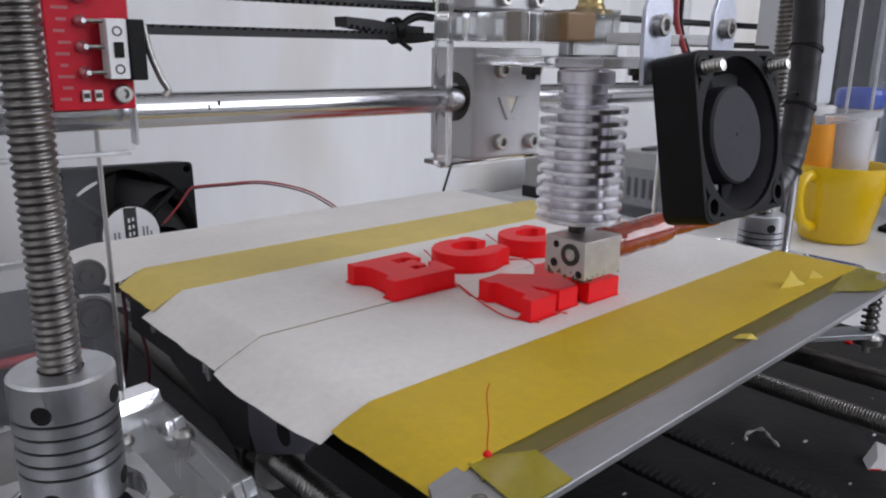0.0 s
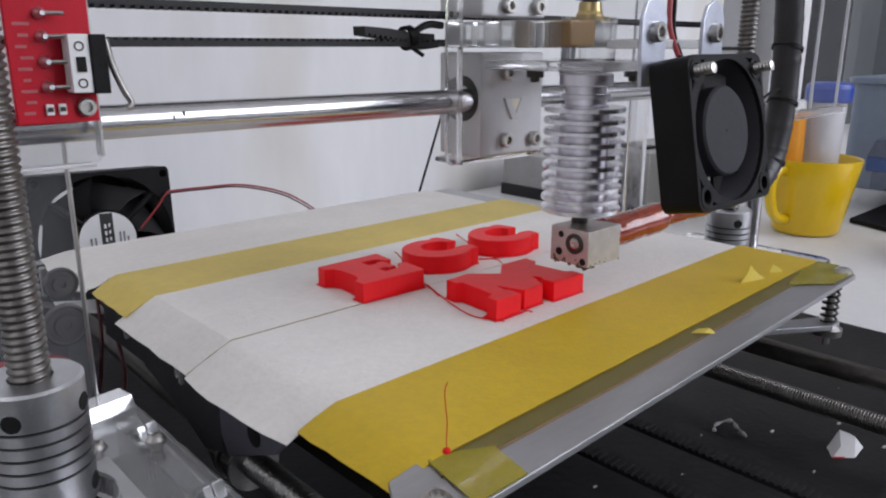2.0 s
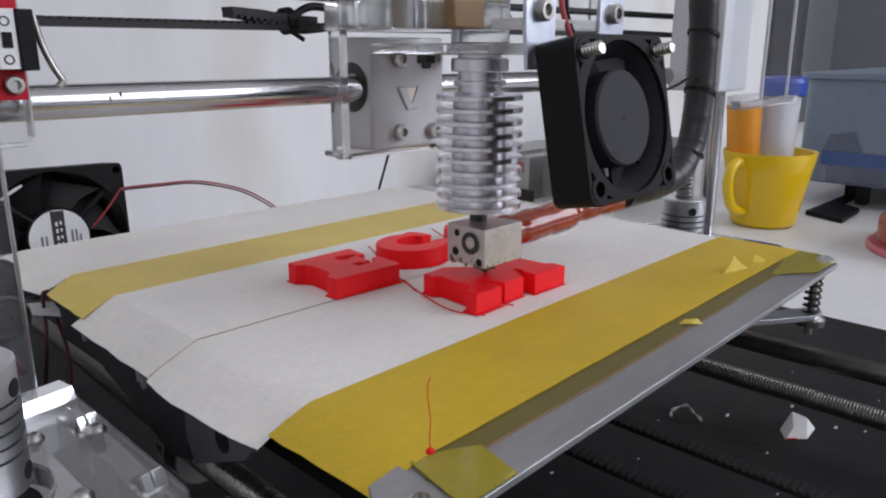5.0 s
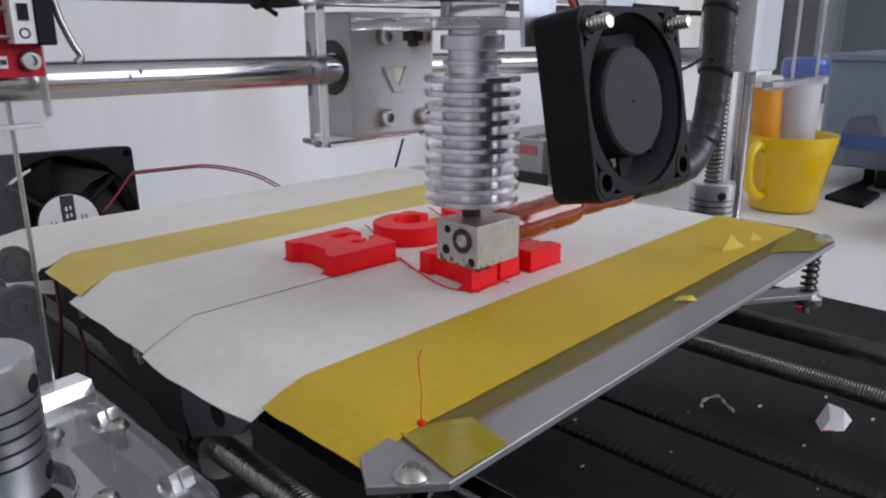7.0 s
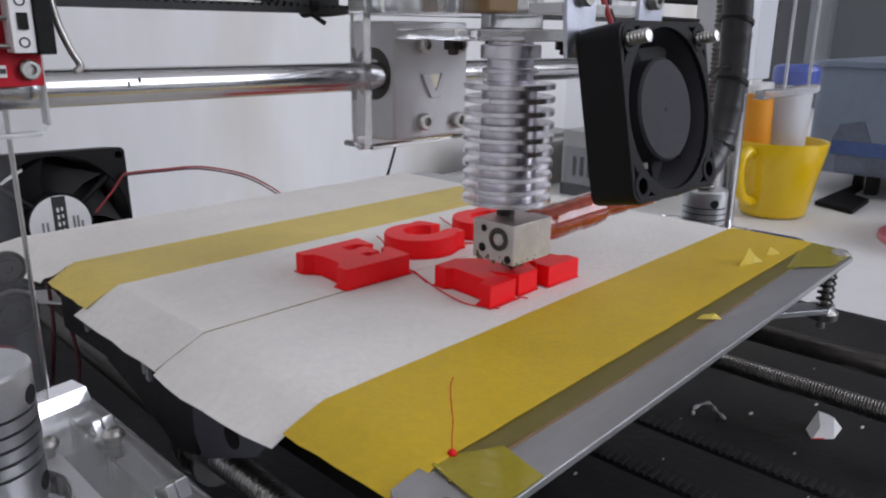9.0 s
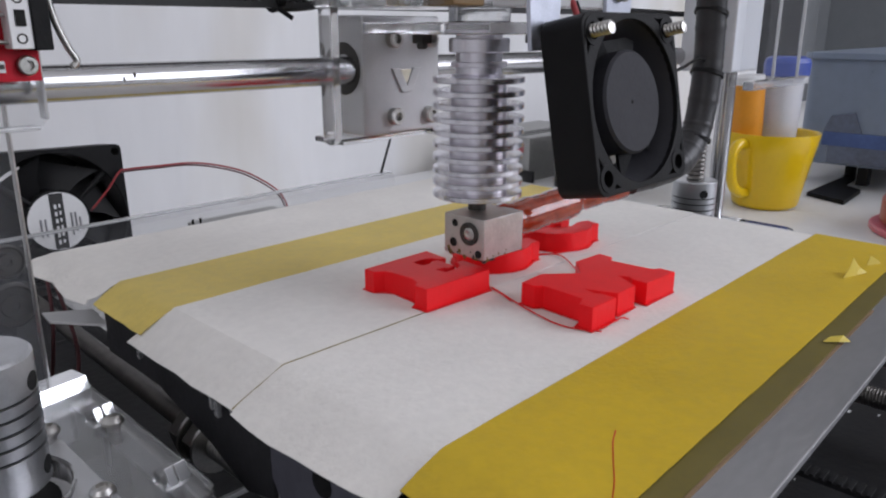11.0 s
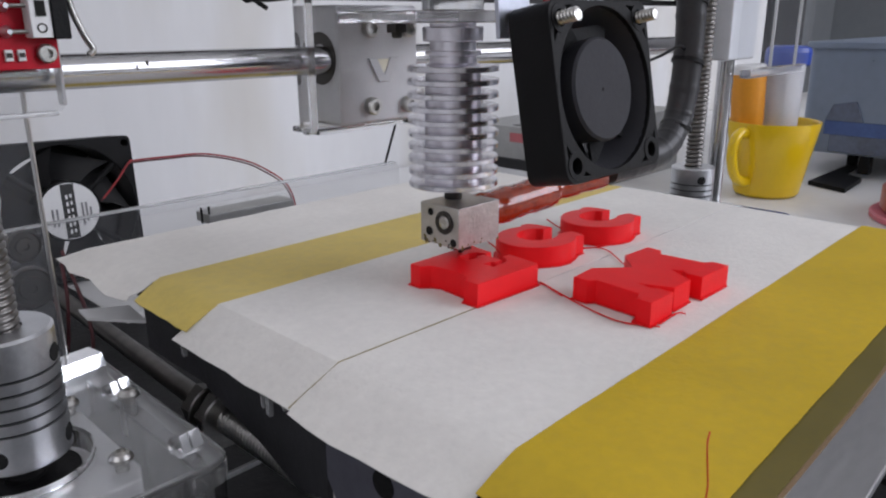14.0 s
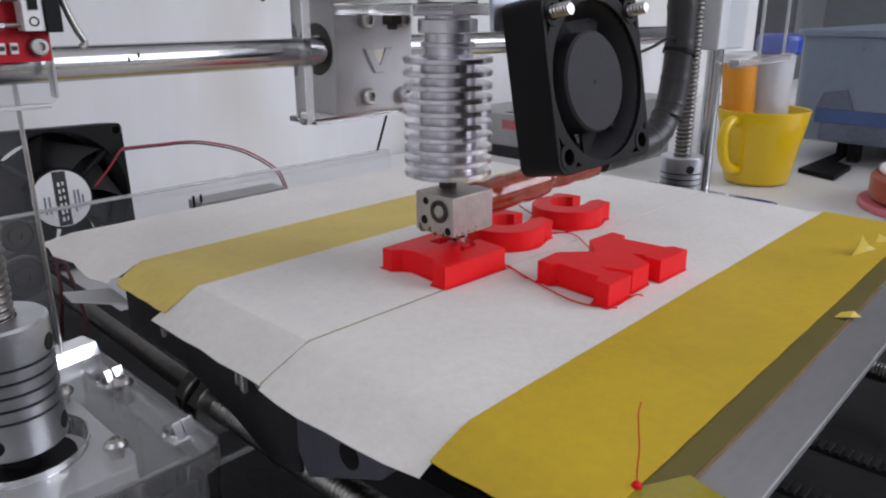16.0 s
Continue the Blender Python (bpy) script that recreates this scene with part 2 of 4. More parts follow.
def box(x0, x1, y0, y1, z0, z1, bevel=0.0, seg=2, bm=None):
    own = bmesh.new()
    put(own, [(x, y, z) for x in (x0, x1) for y in (y0, y1) for z in (z0, z1)],
        [(0, 1, 3, 2), (4, 6, 7, 5), (0, 4, 5, 1), (2, 3, 7, 6), (0, 2, 6, 4), (1, 5, 7, 3)])
    if bevel:
        bmesh.ops.bevel(own, geom=own.edges[:], offset=bevel, segments=seg, affect="EDGES", profile=0.5)
    return join(bm, own)


def join(bm, own):
    if bm is None:
        return own
    me = bpy.data.meshes.new("t")
    own.to_mesh(me)
    own.free()
    bm.from_mesh(me)
    bpy.data.meshes.remove(me)
    return bm


def frame_of(axis):
    a = Vector(axis).normalized()
    u = a.orthogonal().normalized()
    return a, u, a.cross(u)


def lathe(base, axis, profile, seg=32, bm=None, close=True):
    """profile: rows of (distance along the axis, radius); radius 0 closes to a point."""
    own = bmesh.new()
    a, u, w = frame_of(axis)
    base = Vector(base)
    rings = []
    for h, r in profile:
        if r <= 1e-6:
            rings.append([own.verts.new(base + a * h)])
        else:
            rings.append([own.verts.new(base + a * h + (u * math.cos(2 * math.pi * i / seg) + w * math.sin(2 * math.pi * i / seg)) * r) for i in range(seg)])
    for p, q in zip(rings, rings[1:]):
        for i in range(seg):
            j = (i + 1) % seg
            f = [p[i % len(p)], p[j % len(p)], q[j % len(q)], q[i % len(q)]]
            g = [v for k, v in enumerate(f) if v not in f[:k]]
            if len(g) > 2:
                own.faces.new(g)
    if close:
        for r in (rings[0], rings[-1]):
            if len(r) > 2:
                own.faces.new(r)
    return join(bm, own)


def rod(p, q, r, seg=24, chamfer=0.4, bm=None):
    p, q = Vector(p), Vector(q)
    n = (q - p).length
    return lathe(p, q - p, [(0, r - chamfer), (chamfer, r), (n - chamfer, r), (n, r - chamfer)], seg, bm)


def screw_thread(p, q, r, pitch, depth, seg=18, bm=None):
    """A rod with a helical thread."""
    own = bmesh.new()
    p, q = Vector(p), Vector(q)
    a, u, w = frame_of(q - p)
    n = (q - p).length
    steps = int(n / pitch * 6)
    rows = []
    for k in range(steps + 1):
        h = n * k / steps
        row = []
        for i in range(seg):
            an = 2 * math.pi * i / seg
            ph = (h / pitch - i / seg) % 1.0
            rr = r - depth * min(1.0, max(0.0, abs(ph - 0.5) * 4 - 0.6))
            row.append(p + a * h + (u * math.cos(an) + w * math.sin(an)) * rr)
        rows.append([own.verts.new(v) for v in row])
    for s, t in zip(rows, rows[1:]):
        for i in range(seg):
            j = (i + 1) % seg
            own.faces.new([s[i], s[j], t[j], t[i]])
    own.faces.new(rows[0])
    own.faces.new(rows[-1])
    if bm is None:
        SOFT.append(own)
    return join(bm, own)


def prism(outline, z0, z1, bevel=0.0, holes=(), bm=None, axis="z"):
    """An outline drawn out between two levels, along z, or with (x, z) outlines along y, or (y, z) outlines along x."""
    own = bmesh.new()
    loops = [outline, *holes]
    edges = []
    for lp in loops:
        vs = [own.verts.new((x, y, z0)) for x, y in lp]
        edges += [own.edges.new((vs[i], vs[(i + 1) % len(vs)])) for i in range(len(vs))]
    if holes:
        bmesh.ops.triangle_fill(own, edges=edges, use_beauty=True)
        flat = own.faces[:]
    else:
        flat = [own.faces.new(own.verts[:])]
    up = bmesh.ops.extrude_face_region(own, geom=flat)
    bmesh.ops.translate(own, verts=[v for v in up["geom"] if isinstance(v, bmesh.types.BMVert)], vec=(0, 0, z1 - z0))
    if bevel:
        sharp = [e for e in own.edges if len(e.link_faces) == 2 and e.calc_face_angle(0) > 0.6 and abs(e.verts[0].co.z - e.verts[1].co.z) < 1e-5]
        bmesh.ops.bevel(own, geom=sharp, offset=bevel, segments=2, affect="EDGES", profile=0.5)
    if axis != "z":
        for v in own.verts:
            x, y, z = v.co
            v.co = (x, z, y) if axis == "y" else (z, x, y)
    return join(bm, own)


def rounded(x0, x1, y0, y1, r, n=5):
    out = []
    for cx, cy, s in ((x1 - r, y1 - r, 0), (x0 + r, y1 - r, 90), (x0 + r, y0 + r, 180), (x1 - r, y0 + r, 270)):
        out += [(cx + r * math.cos(radians(s + 90 * i / n)), cy + r * math.sin(radians(s + 90 * i / n))) for i in range(n + 1)]
    return out


def ring_points(cx, cy, r, n=24, ry=None):
    return [(cx + r * math.cos(2 * math.pi * i / n), cy + (ry or r) * math.sin(2 * math.pi * i / n)) for i in range(n)]


def spline(points, n=8):
    pts = [Vector(p) for p in points]
    ext = [2 * pts[0] - pts[1], *pts, 2 * pts[-1] - pts[-2]]
    out = []
    for i in range(len(pts) - 1):
        a, b, c, d = ext[i:i + 4]
        for k in range(n):
            t = k / n
            out.append(0.5 * (2 * b + (c - a) * t + (2 * a - 5 * b + 4 * c - d) * t * t + (3 * b - a - 3 * c + d) * t ** 3))
    return out + [pts[-1]]


def cord(points, r, seg=10, n=8, bm=None, ripple=None):
    own = bmesh.new()
    line = spline(points, n)
    rows = []
    u = None
    for i, p in enumerate(line):
        a = (line[min(i + 1, len(line) - 1)] - line[max(i - 1, 0)]).normalized()
        u = a.orthogonal().normalized() if u is None else (u - a * u.dot(a)).normalized()
        w = a.cross(u)
        rr = r * (ripple(i) if ripple else 1)
        rows.append([own.verts.new(p + (u * math.cos(2 * math.pi * k / seg) + w * math.sin(2 * math.pi * k / seg)) * rr) for k in range(seg)])
    for s, t in zip(rows, rows[1:]):
        for i in range(seg):
            j = (i + 1) % seg
            own.faces.new([s[i], s[j], t[j], t[i]])
    own.faces.new(rows[0])
    own.faces.new(rows[-1])
    if bm is None:
        SOFT.append(own)
    return join(bm, own)


def turned(bm, centre, degrees):
    """The same mesh turned about an upright axis through centre."""
    m = Matrix.Translation((*centre, 0)) @ Matrix.Rotation(radians(degrees), 4, "Z") @ Matrix.Translation((-centre[0], -centre[1], 0))
    bmesh.ops.transform(bm, matrix=m, verts=bm.verts)
    return bm


def bolt_head(at, axis, r=2.75, h=3.0, bm=None):
    """A socket head screw, its head standing on the point at."""
    return lathe(at, axis, [(0, r), (h * 0.8, r), (h, r * 0.85), (h, r * 0.52), (h * 0.45, r * 0.5), (h * 0.45, 0)], 20, bm)


def button_head(at, axis, r=2.75, h=1.6, bm=None):
    return lathe(at, axis, [(0, r), (h * 0.35, r * 0.96), (h * 0.8, r * 0.7), (h, r * 0.45), (h * 0.5, r * 0.4), (h * 0.5, 0)], 20, bm)


def nut(at, axis, r, h, hole, bm=None):
    own = lathe(at, axis, [(0, r * 0.93), (h * 0.1, r), (h * 0.9, r), (h, r * 0.93)], 6)
    return join(bm, own)


# ---- room ----
def room():
    solo("desk", box(-1300, 1500, -700, 428, -40, -1.2, 2), "desk", "pale grey laminate desk top under the printer", "desk", "structure")
    solo("black_mat", prism([(-420, -420), (268, -420), (268, 216), (-34, 216), (-34, 350), (-420, 350)], -1.2, 0, 0.4), "mat", "black work mat lying under the printer", "mat", "structure")
    solo("floor", box(-1500, 2600, -1800, 600, -760, -740), "floor", "brown wooden floor of the room", "floor", "structure")
    solo("wall_north", box(-1500, 1240, 432, 540, -740, 1700), "plaster", "white plastered wall behind the desk", "wall", "structure")
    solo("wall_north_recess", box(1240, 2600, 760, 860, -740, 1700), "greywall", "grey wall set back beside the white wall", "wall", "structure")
    solo("wall_jamb", box(1160, 1240, 540, 760, -740, 1700), "plaster", "plastered return of the white wall", "wall", "structure")
    solo("dark_trim", box(1310, 1470, 445, 475, -740, 1700, 3), "mat", "dark upright panel beside the white wall", "panel", "structure")
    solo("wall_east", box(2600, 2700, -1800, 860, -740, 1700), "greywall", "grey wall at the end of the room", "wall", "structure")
    solo("wall_west", box(-1600, -1500, -1800, 540, -740, 1700), "plaster", "white wall at the side of the room", "wall", "structure")
    bm = box(-1500, 300, -1900, -1800, -740, 1700)
    box(2000, 2600, -1900, -1800, -740, 1700, bm=bm)
    box(300, 2000, -1900, -1800, -740, 250, bm=bm)
    box(300, 2000, -1900, -1800, 1550, 1700, bm=bm)
    solo("wall_south", bm, "plaster", "white wall with a wide window opening", "wall", "structure")
    solo("ceiling", box(-1600, 2700, -1900, 860, 1700, 1800), "ceiling", "white painted ceiling", "ceiling", "structure")


# ---- printer frame ----
def coupling(parent, x, y, z0, r, h):
    prof = [(0, r - 0.6), (0.5, r)]
    for i in range(5):
        z = h * 0.3 + i * h * 0.1
        prof += [(z, r), (z + 0.05, r - 0.9), (z + 0.55, r - 0.9), (z + 0.6, r)]
    prof += [(h - 0.6, r), (h, r - 0.6), (h, 4.3), (h - 3, 4.2)]
    c = part("shaft_coupling", lathe((x, y, z0), (0, 0, 1), prof, 48, close=False), "alu", parent, "turned aluminium spiral shaft coupling")
    for i in range(5):
        z = z0 + h * 0.3 + i * h * 0.1
        # Black ring in each groove paints the shade of the cut.
        part("spiral_cut", lathe((x, y, z + 0.08), (0, 0, 1), [(0, r - 1.2), (0, r - 0.35), (0.44, r - 0.35), (0.44, r - 1.2)], 40), "slot", c, "black ring giving the cut its shade")
    for z, a in ((z0 + h * 0.8, 231), (z0 + h * 0.14, 231), (z0 + h * 0.8, 321), (z0 + h * 0.14, 325)):
        d = Vector((math.cos(radians(a)), math.sin(radians(a)), 0))
        part("grub_screw", lathe(Vector((x, y, z)) + d * (r - 0.3), d, [(0.36, 0), (0.36, 1.9), (0.2, 2.0), (-0.5, 2.0)], 18, close=False), "slot", c, "dark recessed grub screw")


def printer():
    p = thing("printer_frame", (0, 60, 0), "desktop 3d printer frame of clear acrylic, steel rods and leadscrews", "3d printer")
    # left upright drive
    plate = prism(rounded(-190, -102.8, -11, 66, 6), 50, 55.5, 0.6, [ring_points(-135, 21, 13.5, 28)])
    bracket = part("motor_bracket", plate, "clear_haze", p, "clear acrylic motor bracket plate with rounded corners")
    for x, y in ((-119.5, 38.5), (-120.5, 5.8), (-107.2, 32.4), (-110, 4)):
        if x != -110:
            part("bolt", button_head((x, y, 55.5), (0, 0, 1), 2.6, 1.8), "steel", bracket, "domed steel bolt")
            part("bolt_shank", rod((x, y, 42), (x, y, 55.4), 1.5, 12, 0.2), "steel", bracket)
    for y0 in (8, 44):
        part("slot_tab", box(-110.6, -105, y0 - 8, y0 - 3, 49.8, 56.4, 0.5), "acrylic_glint", bracket, "clear acrylic tab standing through its slot")
        # Lips added above the plate, tilted to catch the window as tab glints.
        for x0, x1, dy in ((-110.4, -108.6, 0), (-108.0, -105.4, 0.5)):
            lip = prism([(y0 - 10.6 + dy, 55.6), (y0 - 9.0 + dy, 59.0), (y0 - 8.6 + dy, 59.0), (y0 - 9.6 + dy, 55.6)], x0, x1, 0.1, axis="x")
            part("tab_glint", turned(lip, (x0, y0 - 9), 9), "cut_edge", bracket, "mirror-like lip added for the glint on the tab")
    part("upright_plate", prism(rounded(-185, -111.5, 56, 235, 1.0), 60.5, 63.5, 0.3, axis="y"), "clear_sheet", p, "tall clear acrylic frame plate")
    part("upright_edge", box(-111.4, -110.8, 60.8, 63.2, 56.4, 235, 0.15), "steel", p, "polished edge of the tall frame plate")
    side = part("electronics_box", box(-190, -104, 108, 165, 0.2, 61, 1.5), "panel", p, "dark box in the base behind the motor")
    for x, z, r in ((-104.2, 78.2, 5.2), (-104.3, 64.5, 7.0)):
        part("round_boss", lathe((x, 108, z), (0, -1, 0), [(0, r), (1.4, r), (1.8, r * 0.9), (1.0, r * 0.8), (1.0, r * 0.55), (2.2, r * 0.5), (2.2, r * 0.22), (1.2, r * 0.2), (1.2, 0)], 28), "seal", side, "round grey boss on the dark box")
    part("flat_wire", cord([(-186, 104, 55.6), (-150, 105, 56.6), (-112, 106, 55.1), (-101, 112, 44)], 1.6, 8), "wire_red", p, "red cable crossing in front of the dark box")
    part("box_port", lathe((-112, 108, 48), (0, -1, 0), [(0, 4), (1.2, 4), (1.2, 2.6), (0.2, 2.4), (0.2, 0)], 20), "seal", side, "round dark port")
    part("box_seam", box(-186, -105, 107.4, 107.9, 30, 31.2), "grey_bar", side, "grey seam of the box")
    part("plate_edge", box(-102, -71, 34, 35.4, 18.5, 20.2, 0.2), "cut_edge", p, "polished edge of a base plate")
    # Wedge added on the plate; its sloped front gives the bright reflected band.
    wall = prism([(52.2, 40), (52.2, 55.7), (53.8, 58.9), (60.2, 58.9), (60.2, 40)], -123, -104.2, 0.3, axis="x")
    part("slot_glint", turned(wall, (-113, 56), 9), "cut_edge", bracket, "mirror-like wedge added for the glint on the bracket")
    part("front_wall", box(-170, -108, -10, -5, 8, 49.8, 0.5), "acrylic_glint", bracket, "clear acrylic upright under the bracket")
    part("side_wall", box(-110, -104, -8, 60, 0, 49.8, 0.5), "acrylic", bracket, "clear acrylic side wall")
    motor = part("stepper_motor", prism([(-156, 5), (-151, 0), (-119, 0), (-117, 5), (-117, 37), (-119, 42), (-151, 42), (-156, 37)], 8, 49.5, 0.5), "motor_cap", p, "square stepper motor with a pale metal cap")
    part("pilot", lathe((-135, 21, 49.5), (0, 0, 1), [(0, 11), (2, 11), (2, 4), (3, 4), (3, 0)], 32), "black", motor, "dark round motor boss")
    coupling(p, -135, 21, 57, 10, 28.5)
    part("leadscrew", screw_thread((-135, 21, 78), (-135, 21, 230), 4.1, 1.6, 0.6), "thread", p, "dark steel threaded leadscrew")
    # left slide end
    xe = part("slide_end_plate", prism(rounded(-160, -111.5, 125.5, 215, 2), 33, 36, 0.3, axis="y"), "clear_sheet", p, "clear acrylic end plate of the cross slide")
    part("plate_rim", box(-159, -113, 32.8, 36.2, 125.0, 125.9, 0.3), "acrylic_edge", xe, "polished lower edge")
    part("plate_rim", box(-111.9, -111.1, 32.8, 36.2, 127, 214, 0.3), "acrylic_edge", xe, "polished side edge")
    board = part("limit_switch_board", box(-128, -112, 31, 32.6, 135, 172, 0.2), "board_red", p, "red circuit board of the limit switch")
    part("switch_body", box(-114, -110.6, 26, 31, 141, 153, 0.3), "black", board, "black plastic micro switch")
    part("switch_front", box(-118, -113.9, 26.5, 30.8, 141.3, 153, 0.2), "white", board, "pale plastic side of the micro switch")
    for z in (143.2, 150.6):
        part("rivet", lathe((-116, 26.6, z), (0, -1, 0), [(0, 1.0), (0.2, 1.0), (0.2, 0.7), (-0.3, 0.6), (-0.3, 0)], 14), "seal", board)
    part("slot_mark", box(-116.8, -115, 26.2, 26.6, 145.5, 148.5), "slot", board)
    part("lever", cord([(-110.2, 28, 152), (-109.2, 28, 146.5), (-107.4, 28, 141.5), (-106, 28, 138.8), (-107, 28, 137.6)], 0.75, 8), "steel", board, "bent steel switch lever")
    for z in (142.5, 147.5, 152.5, 157):
        part("solder_pin", lathe((-121.5, 31, z), (0, -1, 0), [(0, 1.3), (0.7, 1.1), (1.5, 0.6), (2.6, 0.5), (2.6, 0)], 14), "alu", board, "blob of solder on a pin")
        part("pin", rod((-121.5, 29, z), (-117.5, 28.5, z), 0.45, 8, 0.1), "steel", board)
    for x in (-121.8, -119.4):
        part("chip", box(x - 0.7, x + 0.7, 30.2, 31, 136.8, 139), "white", board)
        part("chip_mark", box(x - 0.5, x + 0.5, 29.9, 30.3, 137.5, 138.4), "seal", board)
    part("bolt", bolt_head((-114.6, 31, 138.1), (0, -1, 0), 1.9, 1.6), "steel", board, "socket head bolt")
    for i in range(9):
        part("print_mark", box(-126.6 + (i % 2) * 0.7, -124.5 + (i % 3) * 0.5, 30.9, 31.02, 137 + i * 2.2, 137.6 + i * 2.2), "label_pink", board)
    # cross rods and belt
    part("slide_rod", rod((-150, 42.1, 133.8), (215, 42.1, 132.0), 4.0, 32), "chrome", p, "polished steel cross slide rod")
    part("slide_rod", rod((-150, 42.1, 180), (215, 42.1, 179), 4.0, 32), "chrome", p, "polished steel upper cross slide rod")
    for z, teeth in ((151.2, 1), (160.8, -1)):
        bm = box(-150, 215, 48, 54, z - 0.8, z + 0.8)
        for i in range(150):
            x = -140 + i * 2.35
            box(x, x + 1.2, 48, 54, z + (0.7 if teeth > 0 else -1.5), z + (1.5 if teeth > 0 else -0.7), bm=bm)
        part("belt", bm, "black_soft", p, "black toothed drive belt")
    for x in (-90.0, -92.6):
        part("wear_mark", box(x, x + 0.4, 37.95, 38.5, 134.2 + (x + 90) * 0.3, 135.4 + (x + 90) * 0.3, 0.05), "seal", p, "small dark scratch on the rod")
    # right upright drive
    coupling(p, 165, 22, 50, 10, 27)
    part("leadscrew", screw_thread((165, 22, 70), (165, 22, 230), 4.1, 2.0, 0.7), "thread", p, "dark steel threaded leadscrew")
    part("upright_rod", rod((200.5, 27, 0), (200.5, 27, 126), 4, 28), "chrome", p, "polished steel upright rod")
    part("bearing_block", box(176, 205, 15, 41, 125.5, 230, 1.0), "white_block", p, "pale slide bearing block")
    rp = part("slide_end_plate", prism(rounded(182, 264, 117, 230, 2), 10, 14, 0.6, axis="y"), "clear_sheet", p, "clear acrylic end plate of the cross slide")
    part("plate_rib", box(220.6, 221.6, 12.8, 14.3, 121, 230, 0.2), "acrylic_edge", rp, "clear acrylic rib")
    part("plate_rib", box(253.0, 254.0, 12.8, 14.3, 121, 230, 0.2), "acrylic_edge", rp, "clear acrylic rib")
    part("plate_foot", box(187, 258, 8.8, 13.9, 117.0, 121.0, 0.5), "acrylic_slab", rp, "clear acrylic bottom strip")
    part("motor_bracket", prism(rounded(130, 215, -10, 66, 6), 44, 49.5, 0.6), "acrylic", p, "clear acrylic motor bracket plate")
    part("upright_plate", box(116, 150, 66, 69, 49, 215, 0.5), "clear_sheet", p, "clear acrylic upright plate of the frame")
    part("upright_strip", box(151.1, 154.3, 62, 72, 49, 215, 0.6), "acrylic_slab", p, "bright clear acrylic upright strip of the frame")
    # rear plate and long rods of the base
    part("rear_plate", prism(rounded(-130, 160, 0, 54, 3), 226, 231, 0.5, axis="y"), "clear_sheet", p, "clear acrylic rear plate")
    part("rear_plate_edge", box(-130, 158, 225.8, 231.2, 53.9, 54.6, 0.2), "acrylic_edge", p, "polished upper edge of the rear plate")
    left = part("threaded_rod", screw_thread((-75.4, -95, 31), (-75.4, 50, 31), 4.2, 1.6, 0.9, 16), "steel", p, "threaded steel base rod")
    part("plain_end", rod((-75.4, 50, 31), (-70.5, 215, 31), 3.3, 20), "dark_thread", left, "dark plain part of the rod")
    right = part("threaded_rod", screw_thread((111, -160, 20), (111, 215, 20), 3.7, 1.1, 0.5, 16), "thread", p, "threaded steel base rod")
    for r, x, y, z in ((left, -75.4, 44.5, 31), (left, -75.4, 52.5, 31), (right, 111, 95, 20), (right, 111, 105, 20)):
        part("nut", nut((x, y, z), (0, 1, 0), 8.0, 6.0, 4), "seal", r, "dark steel hexagon nut")
        part("washer", lathe((x, y - 1.3, z), (0, 1, 0), [(0, 8.3), (1.1, 8.3)], 24), "steel", r, "steel washer")
    clamp = part("rod_clamp", box(-104, -88, 172, 186, 40, 54, 1), "panel", p, "dark rod clamp at the rear of the base")
    part("clamp_bolt", rod((-96, 160, 50), (-96, 171.8, 50), 4.6, 6, 0.3), "seal", clamp, "dark hexagon bolt")
    part("clamp_rod", rod((-150, 179, 47), (-104.2, 179, 47), 3.6, 18), "thread", clamp, "grey steel cross rod")
    part("clamp_pin", rod((-92, 176, 54.2), (-92, 176, 66), 1.5, 12), "steel", clamp, "bright upright bolt")
    part("slide_rod_base", rod((129, -160, 30), (121, 215, 30), 4, 24), "dark_thread", p, "dark steel bed slide rod")
    part("slide_rod_base", rod((-40, -60, 30), (-40, 215, 30), 4, 24), "chrome", p, "polished steel bed slide rod")
    for x, z in ((55, 15), (26, 15)):
        bm = box(x - 3, x + 3, -160, 210, z - 0.7, z + 0.7)
        for i in range(140):
            y = -158 + i * 2.6
            box(x - 3, x + 3, y, y + 1.3, z + 0.6, z + 1.4, bm=bm)
        part("bed_belt", bm, "black_soft", p, "black toothed belt of the bed")
    part("stay_wire", rod((150.8, 230, 52.8), (175, 230, 112.5), 0.8, 8, 0.1), "black", p, "thin dark stay wire")
    part("rear_switch", box(5, 55, 196, 210, 47, 52, 0.6), "grey_case", p, "small metal switch on the rear plate")
    for x in (2, 6):
        part("switch_pin", rod((x, 198, 48), (x, 198, 56), 0.6, 8, 0.1), "black", p)
    part("loose_wire", cord([(-84, 140, 62), (-88, 128, 48), (-95, 118, 30), (-104, 120, 14), (-120, 150, 4)], 0.7, 8), "wire_dark", p, "dark red cable")
    part("loose_wire", cord([(-80, 150, 62), (-84, 120, 40), (-92, 108, 25), (-98, 100, 8)], 0.7, 8), "wire_dark", p, "dark red cable")
    return p


